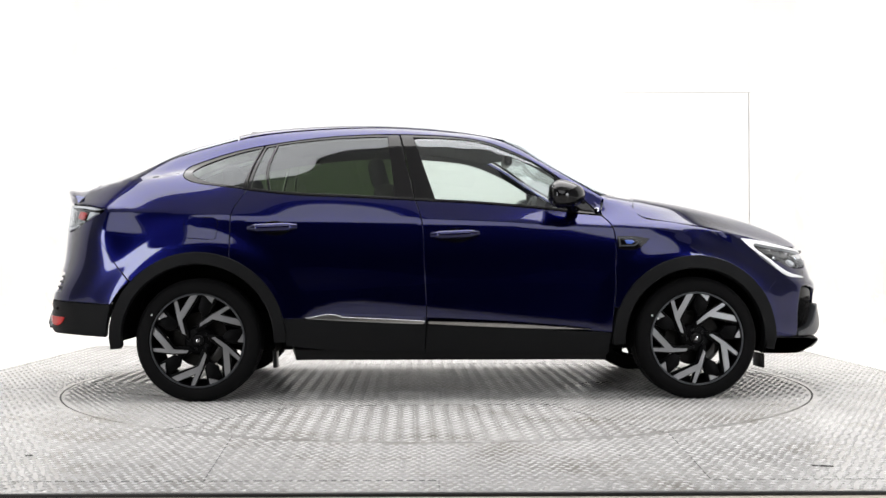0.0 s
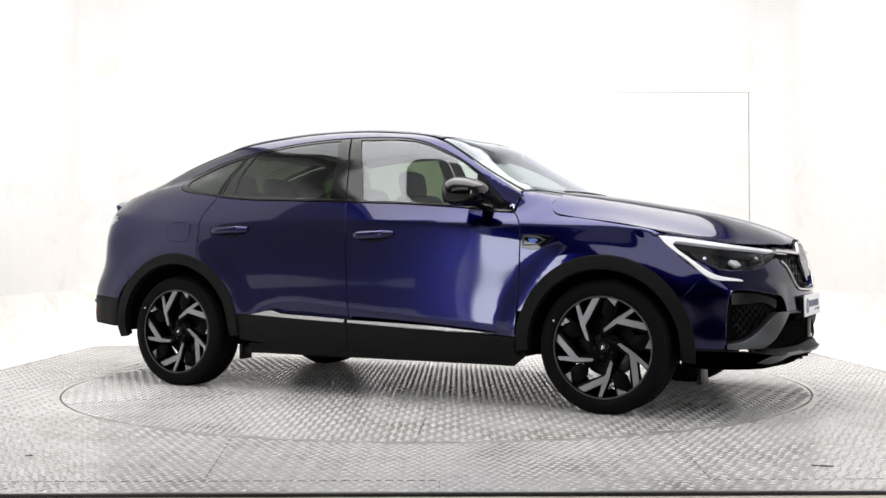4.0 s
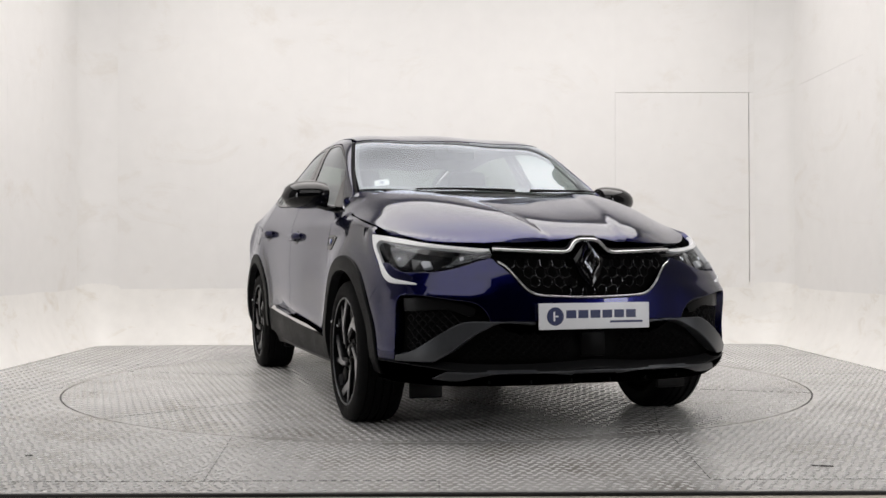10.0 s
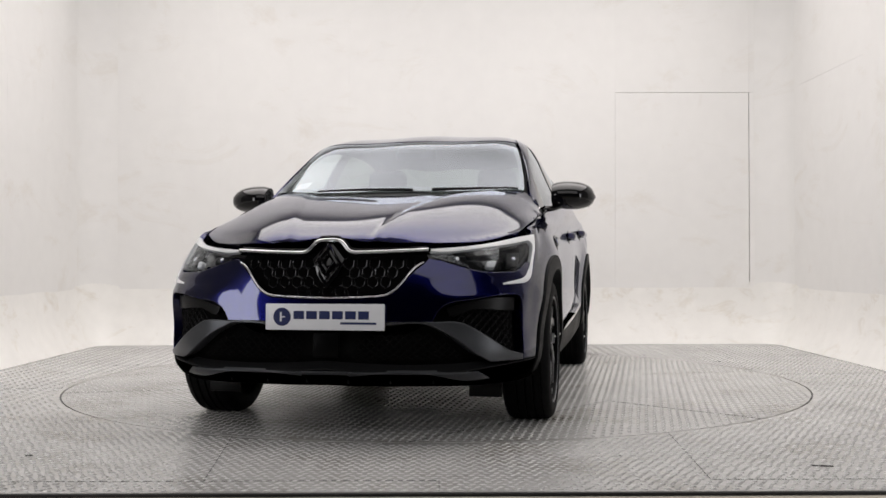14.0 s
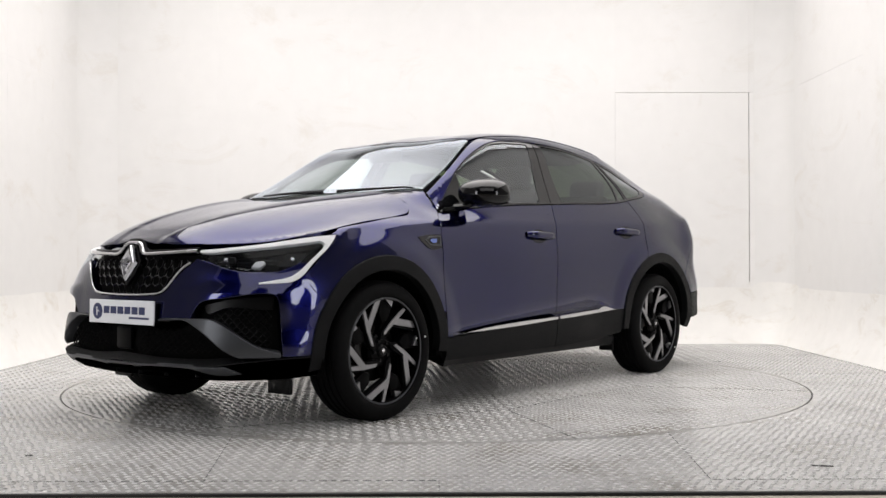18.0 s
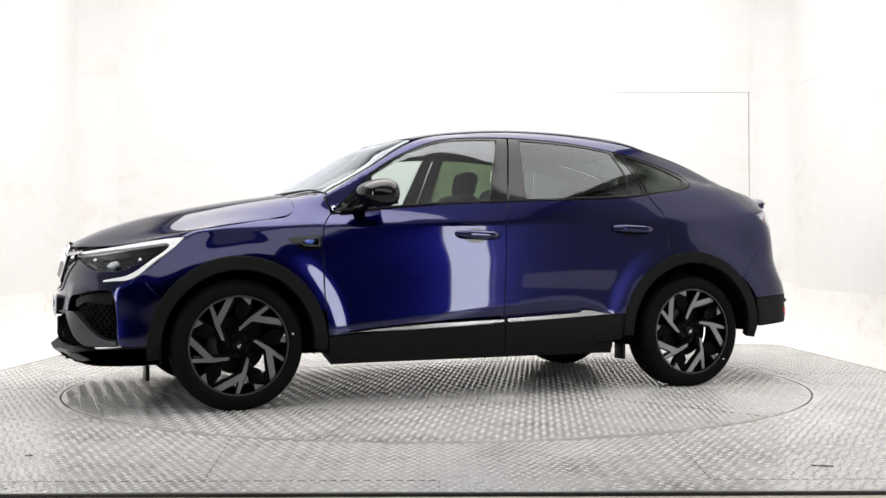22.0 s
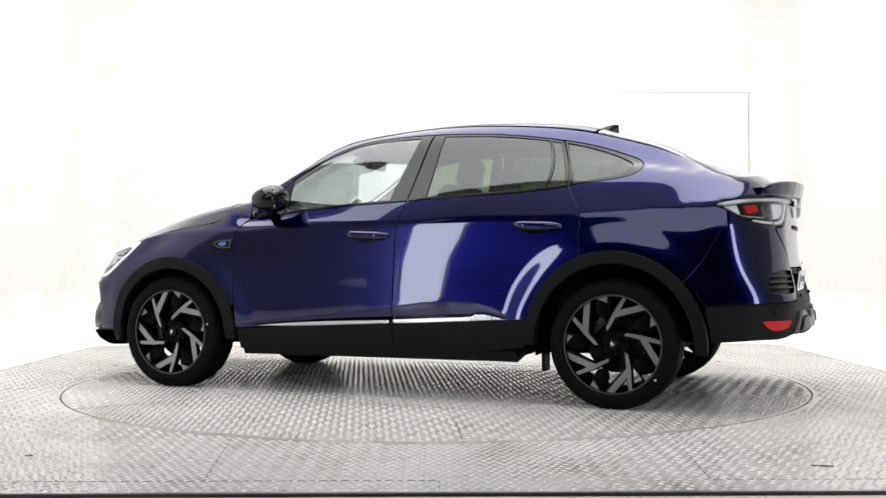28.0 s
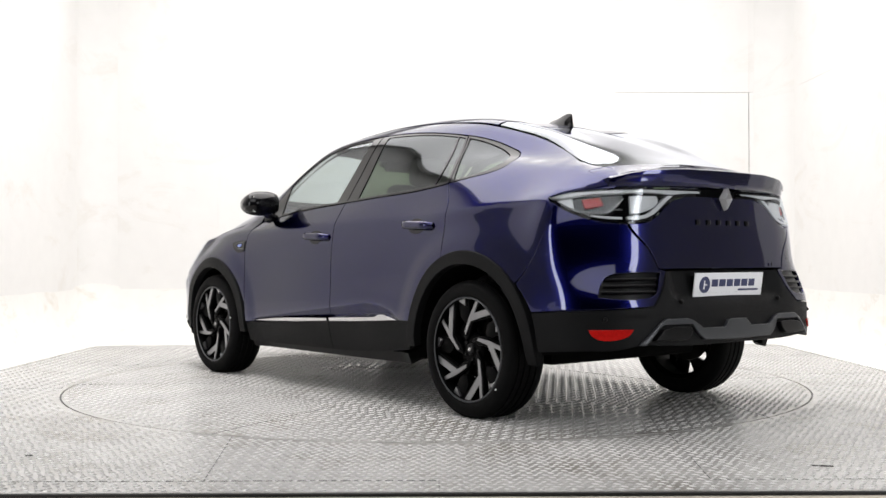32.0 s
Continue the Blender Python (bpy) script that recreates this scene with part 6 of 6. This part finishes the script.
rear_bumper = panel("rear_bumper", rear_form, lower_half + mirrored_s([p for p in reversed(lower_half) if p[0] < rear_half - 1e-6]), PLASTIC, car, depth=0.04, gap=0.001, edge=0.004, res=0.025, label="grained black plastic lower rear bumper")
skid_pts = [(rear_half, 0.492), (5.70, 0.490), (5.665, 0.456), (5.50, 0.456), (5.445, 0.490), (5.412, 0.502), (5.275, 0.503), (5.235, 0.482), (5.12, 0.390), (5.155, 0.388), (5.225, 0.455), (5.255, 0.474), (5.43, 0.474), (5.46, 0.430), (5.50, 0.402), (rear_half, 0.397)]
skid_half = outline(*[[a, b] for a, b in zip(skid_pts[:-1], skid_pts[1:])], step=0.015) + [skid_pts[-1]]
panel("rear_skid_plate", wrap_point, skid_half + mirrored_s([p for p in reversed(skid_half) if p[0] < rear_half - 1e-6]), SATIN, rear_bumper, lift=0.006, depth=0.03, gap=0, edge=0.006, res=0.02, label="satin grey rear skid plate")
for s in (4.99, 5.40, 2 * rear_half - 4.99, 2 * rear_half - 5.40):
    z = 0.505 if abs(s - rear_half) > 0.5 else 0.575
    p3 = part_line([(s - 0.001, z), (s, z), (s + 0.001, z)], 0.001)
    bm = bmesh.new()
    bmesh.ops.create_uvsphere(bm, u_segments=12, v_segments=8, radius=0.011)
    bmesh.ops.transform(bm, matrix=Matrix.Translation(p3[1]), verts=bm.verts)
    part("parking_sensor", bm, TRIM, rear_bumper)
plate(pose(-2.224, 0, 0.648, 0, 8, 180), rear_bumper)
part("plate_base", box_bm((0.05, 0.46, 0.08), (-2.198, 0, 0.648), 0.004), TRIM, rear_bumper)
emblem(pose(-2.212, 0, 1.05, 0, 4, 180), 0.116, 0.082, SILVER, tailgate)
for i in range(6):
    y = 0.187 - i * 0.0748
    p = wrap_point(np.array([[rear_half - abs(y), 0.937]]))[0]
    part("letter_bar", box_bm((0.006, 0.026, 0.024), (p[0] - 0.003, y, 0.937), 0.001), BLACK, tailgate, "small plain black block")
part("gate_button", box_bm((0.004, 0.006, 0.016), (-2.206, -0.37, 0.742), 0.001), BLACK, tailgate)

# spoiler over the lamps
bm = bmesh.new()
ys = np.linspace(-0.655, 0.655, 71)
rows = []
for y in ys:
    a = abs(y)
    xl = float(np.interp(a, [0, 0.15, 0.3, 0.42, 0.52, 0.60, 0.69], [-2.24, -2.235, -2.22, -2.195, -2.16, -2.12, -2.06]))
    zl = float(np.interp(a, [0, 0.3, 0.5, 0.58, 0.655], [1.180, 1.179, 1.168, 1.152, 1.131]))
    xf = float(np.interp(a, [0, 0.4, 0.58, 0.69], [-2.055, -2.025, -1.975, -1.93]))
    zf = float(cabin_top(np.array([[xf, a]]))[0, 2]) + 0.001
    top_s = 5.015 + (rear_half - 5.015) * (1 - a / 0.69)
    pb = wrap_point(np.array([[min(rear_half, top_s), 1.092]]))[0]
    th = 0.030 * (1 - (a / 0.75) ** 4)
    prof = [(xf, zf), (xf + (xl - xf) * 0.3, zf + (zl - zf) * 0.75 - 0.006), (xf + (xl - xf) * 0.65, zl - 0.008), (xl + 0.014, zl + 0.001), (xl, zl - 0.004),
            (xl - 0.001, zl - 0.014), (xl + 0.003, zl - th), (xl + 0.009, 1.120), (min(pb[0] - 0.008, xl + 0.018), 1.100), (pb[0] + 0.004, 1.089)]
    rows.append([bm.verts.new((px, y, pz)) for px, pz in prof])
for a, b in zip(rows[:-1], rows[1:]):
    for i in range(len(a) - 1):
        bm.faces.new((a[i], a[i + 1], b[i + 1], b[i]))
bm.faces.new(rows[0])
bm.faces.new(rows[-1])
bmesh.ops.recalc_face_normals(bm, faces=bm.faces[:])
smooth_all(bm, 50)
part("rear_spoiler", bm, PAINT, car)

# ---- wheels ----
RT = 0.336
def wheel_parts():
    w = new("wheel")
    tyre = [(0.250, -0.095), (0.254, -0.108), (0.268, -0.114), (0.294, -0.113), (0.315, -0.106), (0.328, -0.094), (0.3345, -0.075)]
    tread = []
    for y0 in (-0.075, -0.037, 0.001, 0.039):
        tread += [(RT, y0 + 0.004), (RT, y0 + 0.029), (RT - 0.007, y0 + 0.030), (RT - 0.007, y0 + 0.036)]
    outer = [(0.3345, 0.077), (0.328, 0.094), (0.317, 0.106), (0.308, 0.1095), (0.298, 0.1125), (0.284, 0.1145), (0.270, 0.1135), (0.260, 0.109), (0.2545, 0.101), (0.252, 0.090)]
    part("tyre", lathe_bm(tyre + tread + outer, 96), RUBBER, w, "black rubber tyre with a white paint dot")
    part("rim_barrel", lathe_bm([(0.252, 0.096), (0.2575, 0.103), (0.2545, 0.1075), (0.248, 0.107), (0.246, 0.096), (0.242, 0.06), (0.232, 0.02), (0.226, -0.08), (0.250, -0.10)], 72), WHEEL_BLACK, w)
    part("rim_lip", lathe_bm([(0.2568, 0.1055), (0.2535, 0.1090), (0.2475, 0.1085), (0.2465, 0.1050)], 72), SATIN, w, "bright machined rim edge")
    R = 0.248

    def pol(r, a):
        return (-r * R * math.cos(radians(a)), r * R * math.sin(radians(a)))

    for k in range(5):
        o = 72 * k - 23
        # dark structure, set back behind the bright faces
        part("dark_spoke", prism_bm([pol(0.22, 140 + o), pol(0.24, 98 + o), pol(0.54, 80 + o), pol(0.99, 42 + o), pol(0.99, 57 + o), pol(0.76, 76 + o), pol(0.99, 71.5 + o), pol(0.99, 79 + o), pol(0.64, 93 + o), pol(0.38, 117 + o)][::-1], 0.055, 0.0865, 0.004), WHEEL_BLACK, w)
        part("dark_spoke", prism_bm([pol(0.99, 22 + o), pol(0.99, 42 + o), pol(0.70, 47 + o), pol(0.52, 38 + o), pol(0.62, 22 + o)][::-1], 0.045, 0.078, 0.006), WHEEL_BLACK, w)
        part("dark_spoke", prism_bm([pol(0.20, 60 + o), pol(0.20, 25 + o), pol(0.56, 24 + o), pol(0.60, 36 + o)][::-1], 0.030, 0.066, 0.005), WHEEL_BLACK, w)
        # machined faces
        part("machined_face", prism_bm([pol(0.37, 112 + o), pol(0.30, 111 + o), pol(0.56, 84 + o), pol(1.0, 46 + o), pol(1.0, 55 + o), pol(0.73, 78 + o), pol(1.0, 73.2 + o), pol(1.0, 77.5 + o), pol(0.63, 90.5 + o)][::-1], 0.086, 0.0915, 0), MACHINED, w, "machined bright spoke face")
        part("machined_face", prism_bm([pol(1.0, 25 + o), pol(1.0, 38 + o), pol(0.86, 26 + o)][::-1], 0.077, 0.0905, 0), MACHINED, w, "machined bright spoke face")
        a = radians(90 + o)
        bm = lathe_bm([(0.0001, 0.0), (0.010, 0.0), (0.010, 0.018), (0.0001, 0.018)], 6)
        bmesh.ops.transform(bm, matrix=Matrix.Translation((0.050 * math.cos(a), 0.062, 0.050 * math.sin(a))), verts=bm.verts)
        part("wheel_bolt", bm, TRIM, w)
    part("wheel_hub", lathe_bm([(0.0001, 0.078), (0.030, 0.078), (0.034, 0.074), (0.068, 0.070), (0.078, 0.060), (0.080, 0.02), (0.0001, 0.02)], 40), WHEEL_BLACK, w)
    cap = part("centre_cap", lathe_bm([(0.0001, 0.088), (0.024, 0.087), (0.028, 0.083), (0.029, 0.074)], 32), TRIM, w)
    part("cap_mark", prism_bm([(0, 0.016), (0.011, 0), (0, -0.016), (-0.011, 0)], 0.087, 0.0895, 0.001), STRIP, cap)
    part("brake_disc", lathe_bm([(0.07, 0.012), (0.150, 0.012), (0.152, 0.0), (0.150, -0.012), (0.07, -0.012)], 48), DISC_STEEL, w)
    bm = prism_bm([(0.155 * math.cos(a), 0.155 * math.sin(a)) for a in np.linspace(-0.5, 0.5, 8)] + [(0.105 * math.cos(a), 0.105 * math.sin(a)) for a in np.linspace(0.5, -0.5, 8)], -0.03, 0.045, 0.006)
    part("brake_caliper", bm, STEEL, w)
    for r, a in ((0.280, 11), (0.238, 11)):
        bm = bmesh.new()
        bmesh.ops.create_uvsphere(bm, u_segments=10, v_segments=6, radius=0.0055)
        y = 0.114 if r > 0.25 else 0.093
        bmesh.ops.transform(bm, matrix=Matrix.Translation((-r * math.cos(radians(a)), y, r * math.sin(radians(a)))), verts=bm.verts)
        part("paint_dot", bm, STICKER, w)
    return w


first = wheel_parts()
first.parent = car
STEER = 0
first.matrix_basis = pose(1.36, 0.782, RT - 0.004, 0, 0, STEER)
for x, sgn, spin in ((-1.36, 1, -49), (1.36, -1, 142), (-1.36, -1, 139)):
    copy_thing(first, pose(x, sgn * 0.782, RT - 0.004, 0, 0, (0 if sgn > 0 else 180) + (STEER if x > 0 else 0)) @ pose(0, 0, 0, 0, spin, 0))
for x in (1.36, -1.36):
    part("axle", tube_bm([(x, -0.74, 0.33), (x, 0.74, 0.33)], 0.035, 10), DARK, car)

# ---- inside ----
def seat(x, y, rear=False):
    w = 0.50 if not rear else 1.22
    part("seat_cushion", box_bm((0.50, w, 0.16), (x, y, 0.60), 0.05, 3, (0, -6, 0)), CLOTH, car)
    part("seat_back", box_bm((0.15, w, 0.62), (x - 0.30, y, 0.90), 0.06, 3, (0, -16, 0)), CLOTH, car)
    for yy in ([y] if not rear else [-0.40, 0.0, 0.40]):
        part("headrest", box_bm((0.10, 0.26, 0.17), (x - 0.42, yy, 1.275 if not rear else 1.23), 0.045, 3, (0, -12, 0)), CLOTH, car)


seat(0.02, 0.37)
seat(0.02, -0.37)
seat(-0.82, 0.0, True)
part("dashboard", box_bm((0.40, 1.40, 0.30), (0.72, 0, 0.90), 0.08, 4, (0, 8, 0)), TRIM, car)
part("cabin_floor", box_bm((2.0, 1.30, 0.06), (-0.25, 0, 0.45), 0.01), DARK, car)
bm = lathe_bm([(0.165 + 0.016 * math.cos(a), 0.016 * math.sin(a)) for a in np.linspace(0, 2 * math.pi, 9)], 36)
bmesh.ops.transform(bm, matrix=pose(0.46, -0.37, 0.98, 0, 0, -90) @ pose(0, 0, 0, -24, 0, 0), verts=bm.verts)
part("steering_wheel", bm, TRIM, car)
part("parcel_shelf", box_bm((0.50, 1.18, 0.03), (-1.45, 0, 1.06), 0.01), CLOTH, car)
part("rear_view_mirror", box_bm((0.05, 0.24, 0.07), (0.40, 0, 1.385), 0.02, 3), TRIM, windscreen)
part("sensor_cover", box_bm((0.12, 0.16, 0.03), (0.475, 0, 1.425), 0.012, 2, (0, 28, 0)), TRIM, windscreen)
panel("sticker", cabin_top, outline([(0.865, -0.61), (0.865, -0.525)], [(0.865, -0.525), (0.80, -0.515)], [(0.80, -0.515), (0.80, -0.595)], [(0.80, -0.595), (0.865, -0.61)]), STICKER, windscreen, lift=-0.012, depth=0.001, gap=0, edge=0.0003, res=0.03, label="white paper sticker")
panel("sticker_mark", cabin_top, arc(0.832, -0.56, 0.014, 0, 345, 16), INK, windscreen, lift=-0.0105, depth=0.001, gap=0, edge=0.0003, res=0.03)
for pts in ([(0.985, -0.42), (1.015, -0.20), (1.035, 0.0), (1.035, 0.12)], [(0.90, 0.66), (0.955, 0.50), (0.99, 0.36), (1.02, 0.22)]):
    q = np.array(run(pts, 0.03) + [pts[-1]])
    p3 = cabin_top(q)
    n3 = outward(cabin_top, q, p3)
    part("wiper", tube_bm([tuple(v) for v in p3 + n3 * 0.010], [0.005 + 0.005 * (i / len(q)) for i in range(len(q))], 6), TRIM, windscreen)


def motions():
    rows = []
    for t, extra in ((0, 0.27), (3, 0.12), (6.5, 0.14), (9.5, -0.15), (12.5, -0.57), (15, -0.27), (18, 0.05), (21, -0.01), (24.5, 0.26), (28, 0.18), (32, -0.03)):
        turn = 1.23 - 7.283 * t + extra
        rows.append((t, turn))
    walk(table, [(t, pose(0, 0, 0, 0, 0, a)) for t, a in rows])
    walk(car, [(t, pose(0, 0, 0, 0, 0, a) @ pose(0.042, -0.035, 0)) for t, a in rows])


motions()
